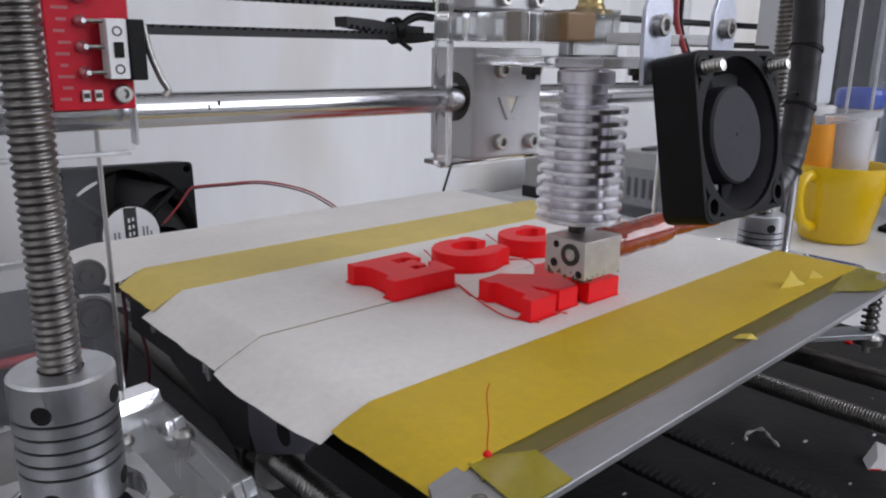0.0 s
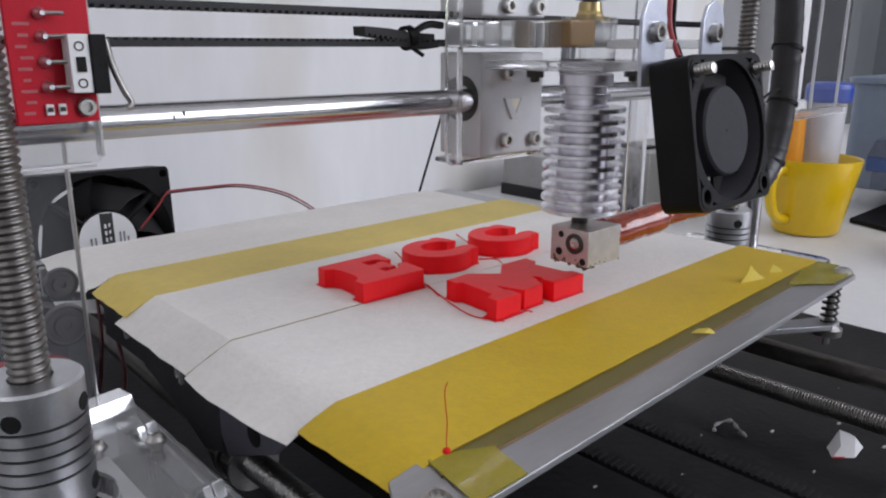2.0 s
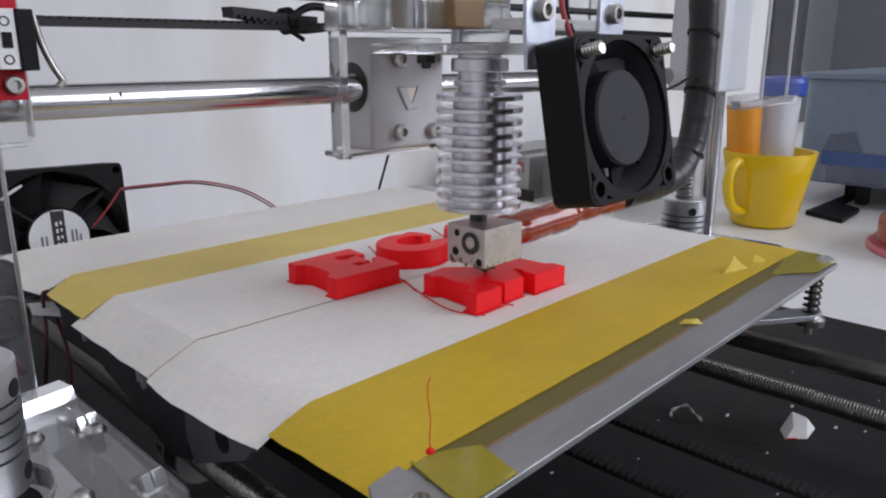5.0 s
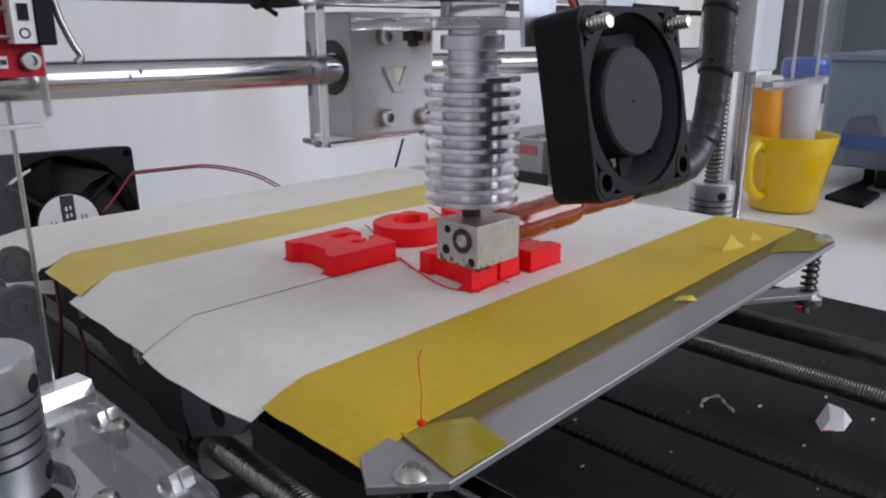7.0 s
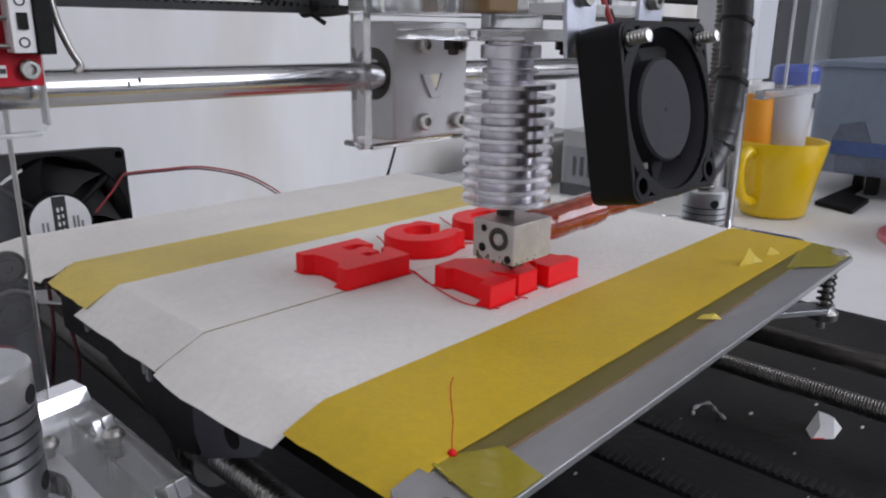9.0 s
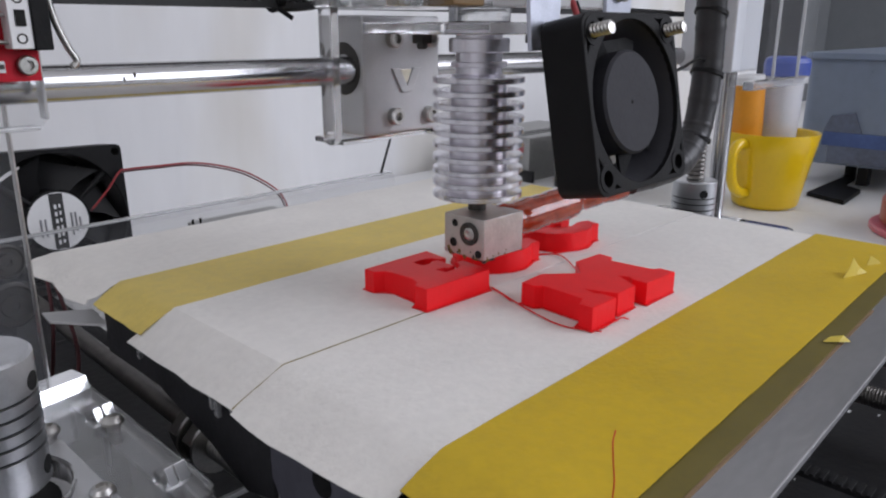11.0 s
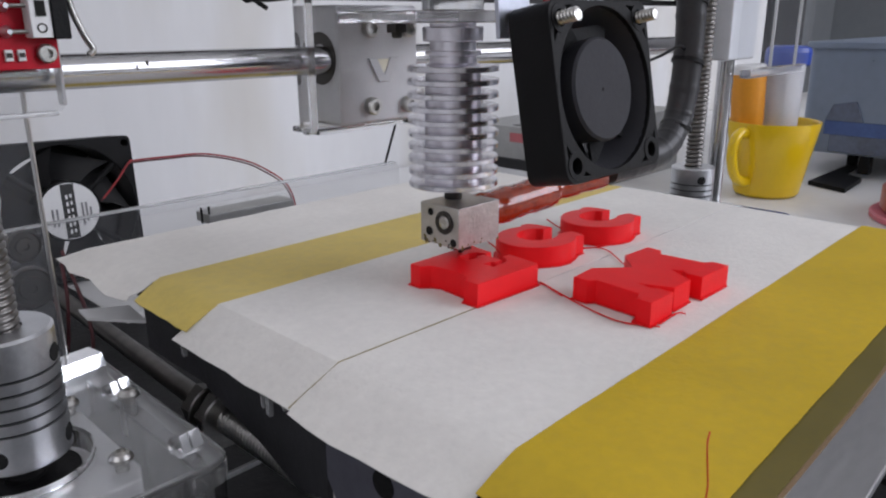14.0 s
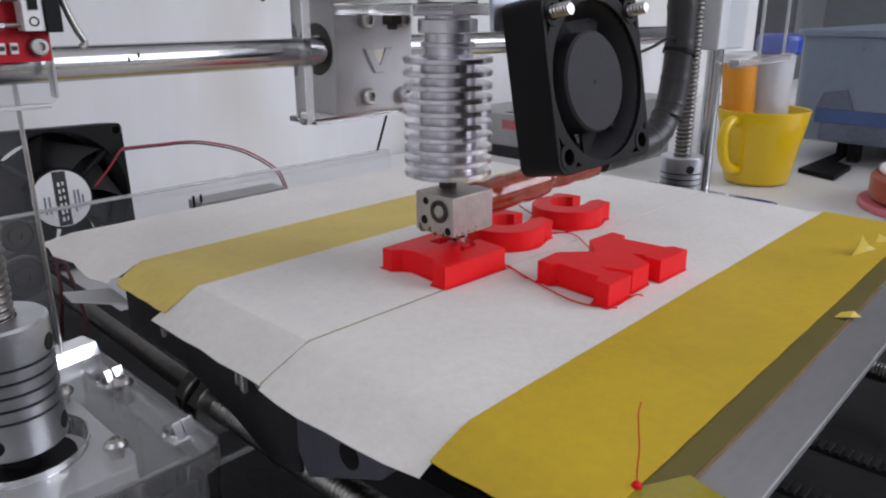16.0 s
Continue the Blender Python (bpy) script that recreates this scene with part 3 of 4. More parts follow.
# ---- print head ----
def print_head():
    h = thing("print_head", (7.5, 5.6, 79), "sliding print head with finned metal hot end and black fan", "print head")
    ax, ay = 7.5, 5.6
    # heater block and nozzle
    b = part("heater_block", box(-1.7, 15.4, -5.2, 9.8, 83.4, 95.0, 0.35), "block", h, "scorched aluminium heater block")
    part("nozzle", lathe((ax, ay - 3, 79.1), (0, 0, 1), [(0, 0.5), (1.5, 1.9), (1.5, 3.4), (4.4, 3.4)], 6), "seal", b, "small dark nozzle with burnt plastic")
    part("heat_break", rod((ax, ay, 94.5), (ax, ay, 98.6), 2.6, 18, 0.2), "seal", b, "dark threaded heat break")
    part("heater_cartridge", lathe((-1.7, 0.2, 90.3), (-1, 0, 0), [(-0.1, 3.3), (0.4, 3.3), (0.5, 3.1), (0.5, 2.1), (0.1, 2.0)], 28, close=False), "seal", b, "dark round end of the heater cartridge")
    part("cartridge_core", lathe((-1.7, 0.2, 90.3), (-1, 0, 0), [(0, 2.1), (0.45, 1.7), (0.6, 0.9), (0.4, 0.6), (0.4, 0)], 24), "steel", b, "grey metal core")
    for y, z, r in ((5.6, 92.6, 0.9), (6.2, 86.9, 1.1), (-3.2, 85.0, 1.0)):
        part("screw_hole", lathe((-1.72, y, z), (-1, 0, 0), [(0, 0), (0, r * 0.7), (0.1, r), (0.14, r * 1.15), (0.05, r * 1.2)], 16, close=False), "slot", b)
    random.seed(4)
    for i in range(16):
        y, z = random.uniform(-4.5, 9.2), 83.5 + random.random() ** 2 * 2.4
        part("burnt_spot", lathe((-1.66, y, z), (-1, 0.05, 0.05), [(0, random.uniform(0.3, 0.8)), (0.16, 0.2), (0.18, 0)], 8), "olive" if i % 3 else "seal", b)
    for i in range(7):
        x, z = random.uniform(-1, 15), 83.5 + random.random() ** 2 * 1.6
        part("burnt_spot", lathe((x, -5.15, z), (0, -1, 0), [(0, random.uniform(0.3, 0.7)), (0.12, 0.2), (0.14, 0)], 8), "olive", b)
    wrap = cord([(14.5, 3.5, 90.0), (22, 1.8, 90.4), (32, 0, 91.4), (44, -2, 92.6), (54, -5, 93.8), (64, -8, 95.0)], 4.6, 14, 8,
                ripple=lambda i: (1.16 if i < 25 else 0.84) * (1.0 + 0.03 * math.sin(i * 0.7)))
    rnd = random.Random(12)
    for v in wrap.verts:
        v.co += Vector((0, rnd.uniform(-1, 1), rnd.uniform(-1, 1))) * 0.16
    part("kapton_wrap", wrap, "kapton", h, "glossy red-brown heat-proof film wrapped round wires")
    # finned sink
    s = part("heatsink", lathe((ax, ay, 98.6), (0, 0, 1), [(0, 4.5), (0, 8.4), (34, 7.6), (34.6, 6.4), (46, 6.3), (46, 4.5)], 40), "sink", h, "turned metal heatsink core")
    for i in range(10):
        z = 99.2 + i * 3.52
        part("fin", lathe((ax, ay, z), (0, 0, 1), [(0, 7), (0, 12.45), (0.2, 12.75), (1.4, 12.75), (1.6, 12.45), (1.6, 7)], 48), "fin_alu", s)
    part("collar", lathe((ax, ay, 138.8), (0, 0, 1), [(0, 6), (0, 8.0), (0.3, 8.3), (3.5, 8.3), (3.8, 8.0), (3.8, 6)], 40), "sink", s)
    part("small_collar", lathe((ax, ay, 135.0), (0, 0, 1), [(0, 5.5), (0, 7.4), (0.2, 7.7), (1.2, 7.7), (1.4, 7.4), (1.4, 5.5)], 40), "sink", s)
    part("neck", rod((ax, ay, 140.6), (ax, ay, 147), 6.0, 32), "chrome", s)
    # clear mount
    part("mount_plate", prism(rounded(-14, 37, -12, 32, 5), 143.6, 146.6, 0.5, [ring_points(ax, ay, 6.2, 24)]), "acrylic_slab", h, "clear acrylic mounting plate")
    part("mount_plate_edge", box(-9, 32, -12.3, -11.9, 143.9, 146.3, 0.1), "acrylic_edge", h, "polished edge of the mounting plate")
    part("mount_tube", lathe((ax, ay, 146.6), (0, 0, 1), [(0, 5), (0, 8.4), (12.5, 8.4), (12.5, 5)], 32), "acrylic_glint", h, "clear spacer tube")
    part("groove_block", box(-10, 2, -1, 13, 150.5, 158, 0.6), "peek", h, "brown plastic holder block")
    part("upper_plate", prism(rounded(-26, 16, 2, 36, 3), 150.2, 157.6, 0.6, [rounded(-23, -17.5, 8, 30, 1), rounded(-14.5, -11.5, 8, 30, 1)]), "acrylic_glint", h, "slotted clear acrylic upper plate")
    part("fitting", lathe((ax, ay, 158), (0, 0, 1), [(0, 4.2), (2, 4.2), (3, 3.6), (5.5, 3.4), (6, 2.2)], 20), "brass", h, "brass hose fitting")
    part("fitting_collar", lathe((ax, ay, 164.2), (0, 0, 1), [(0, 4.6), (1.4, 4.6), (1.8, 4.0)], 20), "blue", h, "blue release collar")
    part("feed_tube", rod((ax, ay, 158), (ax, ay, 205), 2.0, 14, 0.1), "frosted", h, "clear plastic feed tube")
    for x, y, z in ((0.8, 20.9, 143.6), (24, 26, 143.6), (27.5, 2, 143.6)):
        part("bolt", rod((x, y, 139.5), (x, y, 143.6), 1.5, 12), "seal", h, "dark bolt end")
        part("nut", nut((x, y, 141), (0, 0, 1), 3.1, 2.4, 1.5), "seal", h, "dark nut")
    # bearing block on the rod
    blk = part("bearing_block", box(-8.4, 23, 36, 56, 114.4, 148.6, 0.8), "alu_cast", h, "grey cast aluminium bearing block")
    part("bearing", lathe((-8.5, 44.5, 133.6), (-1, 0, 0), [(-0.4, 0), (-0.4, 4), (0.1, 4.2), (0.15, 7.0), (0.05, 7.6)], 32, close=False), "seal", blk, "dark round linear bearing")
    for x, z in ((3.2, 119.5), (18, 119), (3.2, 142), (18, 142)):
        part("bolt", bolt_head((x, 36, z), (0, -1, 0), 2.6, 2.6), "steel", blk, "socket head bolt")
    vee = part("wedge_mark", prism([(2.4, 133.6), (5.6, 133.6), (8.4, 128.6), (11.0, 133.6), (14.2, 133.6), (10.4, 126.4), (6.4, 126.4)], 35.2, 36.1, 0.25, axis="y"), "alu_cast", blk, "raised V mark on the casting")
    part("wedge_face", prism([(6.0, 133.2), (10.6, 133.2), (8.8, 129.2), (8.0, 129.2)], 35.5, 36.05, 0.1, axis="y"), "gold", vee, "pale warm-toned face between the strokes")
    part("side_plate", prism(rounded(36.3, 42.2, 112.6, 215, 2.8), -19, -16.2, 0.5, axis="x"), "acrylic_slab", h, "clear acrylic side plate")
    part("bottom_plate", box(-16.2, 24, 36.6, 50, 112.5, 114.2, 0.5), "acrylic", h, "clear acrylic bottom plate")
    up = part("upper_block", box(-8.4, 23, 36, 56, 159.9, 194, 0.8), "alu_cast", h, "grey cast aluminium upper bearing block")
    for x in (3.2, 18):
        part("bolt", bolt_head((x, 36, 163.5), (0, -1, 0), 2.6, 2.6), "steel", up, "socket head bolt")
    low = [(-27, 152.0), (-18, 152.6), (-18, 154.4), (-28, 154.8), (-37, 155.9), (-46.2, 156.4)]
    for k in range(9):
        x, z = -46 + k * 2.05, 154.5 - k * 0.24
        low += [(x, z), (x, z - 0.8), (x + 1.1, z - 0.9), (x + 1.1, z - 0.1)]
    tail = prism(low, 48, 54, axis="y")
    part("belt_tail", tail, "black_soft", h, "toothed black belt end turned back on itself")
    part("belt_loop", cord([(-12, 51, 157.2), (-18, 51, 157.4), (-23, 51, 155.4), (-27, 51, 151.6), (-22, 51, 150.6), (-14, 51, 151.2)], 1.2, 8), "black_soft", h, "looped black belt end")
    part("cable_tie", lathe((-28.2, 51, 152.9), (1, 0, 0.15), [(0, 3.0), (0, 3.9), (2.6, 3.9), (2.6, 3.0)], 14, close=False), "black", h, "black cable tie round the belt")
    part("tie_tail", rod((-27, 49, 150.2), (-24.5, 46, 147.6), 0.7, 8, 0.1), "black", h, "cut end of the cable tie")
    part("spacer_rod", rod((24, 30, 154), (48, 30, 154), 3.2, 20), "chrome", h, "polished spacer")
    # fan, tilted back on two straps
    tilt = Matrix.Translation((15.3, -36.2, 127.5)) @ Matrix.Rotation(radians(-11), 4, "X") @ Matrix.Scale(1.05, 4)

    def tilted(bm):
        bmesh.ops.transform(bm, matrix=tilt, verts=bm.verts)
        return bm

    out = rounded(-20, 20, -20, 20, 3.2)
    holes = [ring_points(0, 0, 18.6, 44)]
    for sx in (-1, 1):
        for sz in (-1, 1):
            holes.append(ring_points(16 * sx, 16 * sz, 1.9, 14))
            for u, w in ((18.7, 11.2), (11.2, 18.7)):
                holes.append([(sx * u, sz * w), (sx * (u - (1.4 if u > w else -2.2)), sz * (w - (1.4 if w > u else -2.2))), (sx * (u + (-0.2 if u > w else 3.0)), sz * (w + (-0.2 if w > u else 3.0)))])
    rim = prism(out, -3.2, 8.0, 0.25, holes, axis="y")
    fan = part("fan_frame", tilted(rim), "black", h, "square black plastic fan frame")
    for sx in (-1, 1):
        for sz in (-1, 1):
            part("screw_boss", tilted(lathe((16 * sx, -3.4, 16 * sz), (0, 1, 0), [(0, 1.9), (0, 3.2), (3, 3.2), (3, 1.9), (0.2, 1.8)], 18, close=False)), "black", fan)
    part("hub", tilted(lathe((0.6, -1.6, 0), (0, 1, 0), [(0, 0), (0, 11.5), (0.6, 12.1), (7, 12.1), (7, 0)], 48)), "hub", fan, "round dark grey fan hub sticker")
    part("rear_ring", tilted(prism(ring_points(0, 0, 18.9, 44), 6.9, 7.8, 0.1, [ring_points(0, 0, 15.0, 44)], axis="y")), "black", fan, "black inner rim behind the blades")
    part("shroud", tilted(lathe((0, -2.6, 0), (0, 1, 0), [(0, 18.75), (1.0, 18.5), (9.2, 15.4), (9.6, 15.6), (1.2, 18.9), (0, 18.9)], 48, close=False)), "hub", fan, "sloping dark inner wall of the fan")
    part("hub_mark", tilted(lathe((0, -1.72, 0), (0, 1, 0), [(0, 0), (0, 0.4), (0.3, 0.4)], 12)), "slot", fan)
    for i in range(7):
        a = 2 * math.pi * i / 7
        bm = bmesh.new()
        vs = []
        for r in (12.2, 15.5, 18.4):
            for u in (0, 1):
                t = a + u * 1.25 + (r - 12) * 0.02
                vs.append((r * math.cos(t), 2.0 + 5.0 * u, r * math.sin(t)))
        put(bm, vs + [(x, y + 0.8, z) for x, y, z in vs], [(0, 1, 3, 2), (2, 3, 5, 4), (6, 8, 9, 7), (8, 10, 11, 9), (0, 2, 8, 6), (2, 4, 10, 8), (1, 7, 9, 3), (3, 9, 11, 5), (4, 5, 11, 10), (0, 6, 7, 1)])
        part("blade", tilted(bm), "black", fan)
    for a in (45, 135, 225, 315):
        c, s_ = math.cos(radians(a)), math.sin(radians(a))
        part("strut", tilted(rod((11 * c, 6.8, 11 * s_), (19.5 * c, 6.8, 19.5 * s_), 0.9, 8, 0.1)), "black", fan)
    for sx in (-1, 1):
        part("fan_screw", tilted(screw_thread((16 * sx, -8.0, 16), (16 * sx, 10, 16), 1.55, 0.9, 0.25, 12)), "steel", fan, "bright screw sticking out of the fan")
        x = 14 + 16 * sx
        st = prism([(x - 5, 140), (x + 5, 140), (x + 6, 150), (x + 6, 158), (x + 4.2, 162.2), (x, 164), (x - 4.2, 162.2), (x - 6, 158), (x - 6, 150)], -23.4, -22.2, 0.2, axis="y")
        strap = part("strap", st, "zinc", h, "bluish zinc-plated bracket strap")
        part("bolt", bolt_head((x, -23.4, 154.5), (0, -1, 0), 2.8, 2.2), "steel", strap, "socket head bolt")
    part("strap_bar", box(-8, 36, -22.2, -12, 150, 152.6, 0.4), "acrylic_edge", h, "clear acrylic strip holding the straps")
    part("fan_wire", cord([(10, -24, 148), (11, -20, 156), (13, -18, 166), (16, -14, 182), (18, -10, 205)], 0.8, 8), "wire_red", h, "red fan wire")
    part("fan_wire", cord([(12, -24, 147), (13, -20, 155), (15.2, -18, 166), (17.5, -13, 182), (20, -9, 205)], 0.8, 8), "black", h, "black fan wire")
    # cable sleeve
    path = [(66, -9, 97.5), (78, -13, 99), (89, -15, 101.5), (96.5, -15, 107), (100.5, -15, 114), (103, -15, 130), (102, -15, 150), (98, -15, 175), (94, -15, 210)]
    part("cable_sleeve", cord(path, 5.0, 16, 14, ripple=lambda i: 1.0 + (0.05 if i % 9 == 0 else 0.0)), "sleeve", h, "glossy black cable sleeve")
    for q in ((98.2, -15, 108), (103, -15, 130), (102, -15, 150)):
        part("cable_tie", lathe(Vector(q) - Vector((0.2, 0, 0.6)), (0.35, 0, 1), [(0, 5.1), (0, 5.6), (1.4, 5.6), (1.4, 5.1)], 20, close=False), "black", h, "black cable tie")
    part("thin_wire", cord([(103, -15, 133), (92, -17, 135.5), (74, -20, 133), (52, -24, 131.5), (34, -27, 133)], 0.5, 6), "black", h, "thin black wire")
    part("thin_wire", cord([(84, -10, 150), (60, -14, 150), (34, -20, 150)], 0.6, 6), "black", h, "thin black wire")
    return h


# ---- heated bed ----
def strip_mesh(y0, y1, x0, x1, z, drops, tips, wave=0.0, n=28, seed=0, right=0.0, flare=0.0, bulge=0.0):
    """A band of tape lying along x, folded down past its fold at x0, with a slightly uneven edge."""
    rnd = random.Random(seed)
    bm = bmesh.new()
    xs = [-i / 5 for i in range(5, 0, -1)] + [x0 + (x1 - x0) * i / n for i in range(n + 1)]
    top, bot = [], []
    m = 6
    for i, x in enumerate(xs):
        row = []
        for j in range(m + 1):
            y = y0 + (y1 - y0) * j / m
            side = j / m
            tip, drop = tips[0] + (tips[1] - tips[0]) * side - bulge * 4 * side * (1 - side), drops[0] + (drops[1] - drops[0]) * side
            f = -x if i < 5 else 0.0
            zz = z - drop * f ** 1.15
            xx = x0 + (tip - x0) * f if i < 5 else x
            skew = (right - 3.0 * side * (right > 0)) * (xx - x0) / (x1 - x0)
            y += flare * f * side
            e = wave * rnd.uniform(-1, 1) if j in (0, m) else 0
            xe = xx + (wave * 4 * rnd.uniform(-1, 1) if i == 0 else 0)
            row.append((xe, y + skew + e, zz + (wave * 0.8 * rnd.uniform(-1, 1) if f > 0.05 else 0.02 * rnd.uniform(-1, 1))))
        top.append([bm.verts.new(v) for v in row])
        bot.append([bm.verts.new((a, b, c - 0.22)) for a, b, c in row])
    k = len(xs)
    for i in range(k - 1):
        for j in range(m):
            bm.faces.new([top[i][j], top[i + 1][j], top[i + 1][j + 1], top[i][j + 1]])
            bm.faces.new([bot[i][j], bot[i][j + 1], bot[i + 1][j + 1], bot[i + 1][j]])
        bm.faces.new([top[i][0], bot[i][0], bot[i + 1][0], top[i + 1][0]])
        bm.faces.new([top[i][m], top[i + 1][m], bot[i + 1][m], bot[i][m]])
    for j in range(m):
        bm.faces.new([top[0][j], top[0][j + 1], bot[0][j + 1], bot[0][j]])
        bm.faces.new([top[-1][j], bot[-1][j], bot[-1][j + 1], top[-1][j + 1]])
    return bm


def heated_bed():
    b = thing("heated_bed", (10, 60, 50), "metal printer bed covered with white and yellow tape strips", "printer bed")
    part("plate", prism([(-97, -50), (-86.5, -58.8), (113, -52.5), (121, -46), (121, 168), (-80.8, 168), (-80.8, -40), (-92, -42)], 70.1, 71.9, 0.3), "alu_plate", b, "bare aluminium bed plate")
    part("insulation", prism([(-84, -40), (108, -36), (112, 165), (-80, 165)], 63, 70.0, 0.5), "black_soft", b, "black layer under the plate")
    part("carriage_plate", prism(rounded(-74, 90, -20, 140, 5), 46, 51, 0.5), "black", b, "black sliding carriage under the bed")
    part("support_arm", prism([(-86, 30), (-80, 24), (-70, 24), (-70, 44), (-84, 44)], 50, 68.5, 0.6), "grey_bar", b, "grey support arm under the bed")
    part("side_panel", box(-86, -84.6, 20, 128, 50, 67, 0.4), "panel", b, "dark edge panel under the taped side")
    part("hanging_panel", prism([(39, 40.5), (51, 37.5), (67, 43.8), (92, 50), (92, 69.5), (39, 69.5)], -86.6, -85.2, 0.3, axis="x"), "panel", b, "dark panel hanging under the bed edge")
    hang = part("hanging_arm", prism([(4, 58.5), (9.5, 53), (24, 46.5), (35.2, 41.4), (38.8, 47), (38.8, 69.5), (4, 69.5)], -86.9, -85.2, 0.3, axis="x"), "arm_grey", b, "blue-grey bent arm under the bed edge")
    # Flat black disc paints the shade of a hole.
    part("arm_slot", lathe((-86.95, 19.5, 54.4), (-1, 0, 0), [(0, 0), (0, 3.2), (0.2, 3.2)], 20), "slot", hang, "black disc giving the hole its shade")
    # tape strips, back to front
    part("white_strip", strip_mesh(123.6, 170.5, -82, 108, 72.35, (4.2, 5.6), (-94, -90), 0.5, seed=1, flare=15), "paper", b, "white paper tape")
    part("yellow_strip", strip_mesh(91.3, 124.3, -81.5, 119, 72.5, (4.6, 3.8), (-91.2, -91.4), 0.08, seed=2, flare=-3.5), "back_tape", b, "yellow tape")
    part("white_strip", strip_mesh(40.5, 91.6, -81, 119, 72.65, (6.6, 7.2), (-94.2, -93.4), 0.1, seed=3, flare=3.4), "paper", b, "white paper tape")
    part("white_strip", strip_mesh(-9.9, 40.35, -81, 118, 72.5, (5.4, 6.8), (-94.2, -94.8), 0.12, seed=4, bulge=2.0), "paper", b, "white paper tape")
    part("yellow_strip", strip_mesh(-42.9, -9.6, -81, 119.5, 72.75, (3.4, 3.6), (-92, -91.8), 0.1, seed=5, right=6.3), "yellow_tape", b, "wide yellow tape")
    part("seam", box(-81, -30, 40.3, 40.52, 72.3, 72.7), "seam", b, "thin seam between two tapes")
    part("seam_fold", cord([(-80.9, 40.42, 72.45), (-87.5, 40.5, 69.6), (-94, 41.2, 66.1)], 0.22, 6), "seam", b, "thin seam between two tapes")
    part("dark_strip", prism([(-84, -47.9), (-20, -46.7), (50, -43.9), (84, -42.7), (100, -42.0), (100, -36.0), (-80, -41.5)], 71.95, 72.3), "olive", b, "dark olive film strip")
    part("glue_line", prism([(-70, -48.5), (-20, -47.4), (50, -44.7), (50, -43.9), (-20, -46.6), (-70, -47.7)], 71.93, 72.1), "glue", b, "thin brown line of old glue")
    part("film_patch", prism([(-85.4, -58.6), (-71.3, -58.4), (-68.6, -47.2), (-79.6, -41.6), (-82.4, -42.2)], 72.3, 72.55), "film", b, "shiny yellow film patch")
    part("film_patch", prism([(95.5, -51.4), (113.5, -51.6), (119.5, -44), (120, -36.7), (108, -36.6), (82.5, -41.5)], 72.3, 72.55), "film", b, "shiny yellow film patch")
    part("bolt", button_head((-90, -53.2, 71.9), (0, 0, 1), 3.2, 2.0), "steel", b, "domed bolt in the plate corner")
    part("bolt", button_head((112.5, -48.5, 72.4), (0, 0, 1), 3.0, 1.6), "steel", b, "domed bolt in the plate corner")
    # torn scraps of tape
    def scrap(name, pts, faces, mat="flake"):
        bm = bmesh.new()
        n = len(pts)
        put(bm, pts + [(q[0] + 0.1, q[1] + 0.14, q[2] + 0.05) for q in pts], faces + [tuple(n + k for k in reversed(f)) for f in faces])
        part(name, bm, mat, b, "torn scrap of yellow tape")
    scrap("tape_scrap", [(71, -30.4, 72.8), (77, -32.2, 72.8), (81, -34.2, 73.2), (73.8, -31, 75.6), (77, -31.6, 77.0), (75.8, -31.2, 78.4), (80, -32.2, 74.6)],
          [(0, 1, 3), (1, 4, 3), (1, 6, 4), (1, 2, 6), (3, 4, 5)])
    scrap("tape_scrap", [(90.4, -31.6, 72.8), (95.4, -34.4, 72.8), (92, -31.8, 75.6), (94.2, -33.4, 74.2)], [(0, 1, 3), (0, 3, 2)])
    scrap("tape_scrap", [(17.2, -42.4, 72.5), (18.6, -45.4, 73.0), (22.4, -47.2, 72.3), (22, -45.4, 73.6), (19.4, -43.2, 73.4)], [(0, 1, 4), (1, 3, 4), (1, 2, 3)], "flake")
    part("string", cord([(-77.6, -42.6, 73), (-77.5, -42.4, 76), (-77.2, -42.3, 79), (-77.4, -42, 82.5), (-77.2, -41.6, 85.5), (-76.3, -41.4, 87)], 0.15, 6), "orange_thin", b, "upright orange plastic thread")
    part("string_blob", lathe((-77.6, -42.6, 72.7), (0, 0, 1), [(0, 0.9), (0.5, 0.8), (0.9, 0.4), (1.0, 0)], 12), "red_thin", b, "small red plastic blob")
    # springs and arms at the front corners
    for x, y in ((112, -46), (-88, -46)):
        pts = [(x + 2.6 * math.cos(i * 0.7), y + 2.6 * math.sin(i * 0.7), 52 + i * 0.27) for i in range(62)]
        part("spring", cord(pts, 0.5, 6, 1), "seal", b, "dark steel levelling spring")
        part("screw", rod((x, y, 44), (x, y, 70), 1.4, 10), "steel", b)
        part("thumb_nut", lathe((x, y, 47.5), (0, 0, 1), [(0, 3), (0.5, 5), (3, 5.2), (4.4, 3.4)], 20), "steel", b, "steel levelling nut")
        part("arm", prism([(x - 40 * (1 if x > 0 else -1), y + 28), (x + 3, y + 3), (x + 3, y - 3), (x - 4, y - 3), (x - 40 * (1 if x > 0 else -1), y + 20)][:: 1 if x > 0 else -1], 51, 53, 0.2), "alu", b, "bent metal bed arm")
    # Reflections along the clear plate edge, built as small bright chips.
    for y, n, w in ((96.8, 4.4, 0.7), (58.6, 5.2, 0.5), (56.2, 6.4, 0.9), (49.6, 2.6, 0.4), (43.0, 2.0, 0.3), (40.6, 3.0, 0.5), (38.6, 3.2, 0.6)):
        part("edge_glint", prism([(y - w, 63.6), (y + w, 63.6), (y + w * 0.7, 63.6 - n), (y - w * 0.8, 63.2 - n)], -90.2, -88.8, 0.2, axis="x"), "cut_edge", b, "mirror-like chip added for a glint of the plate edge")
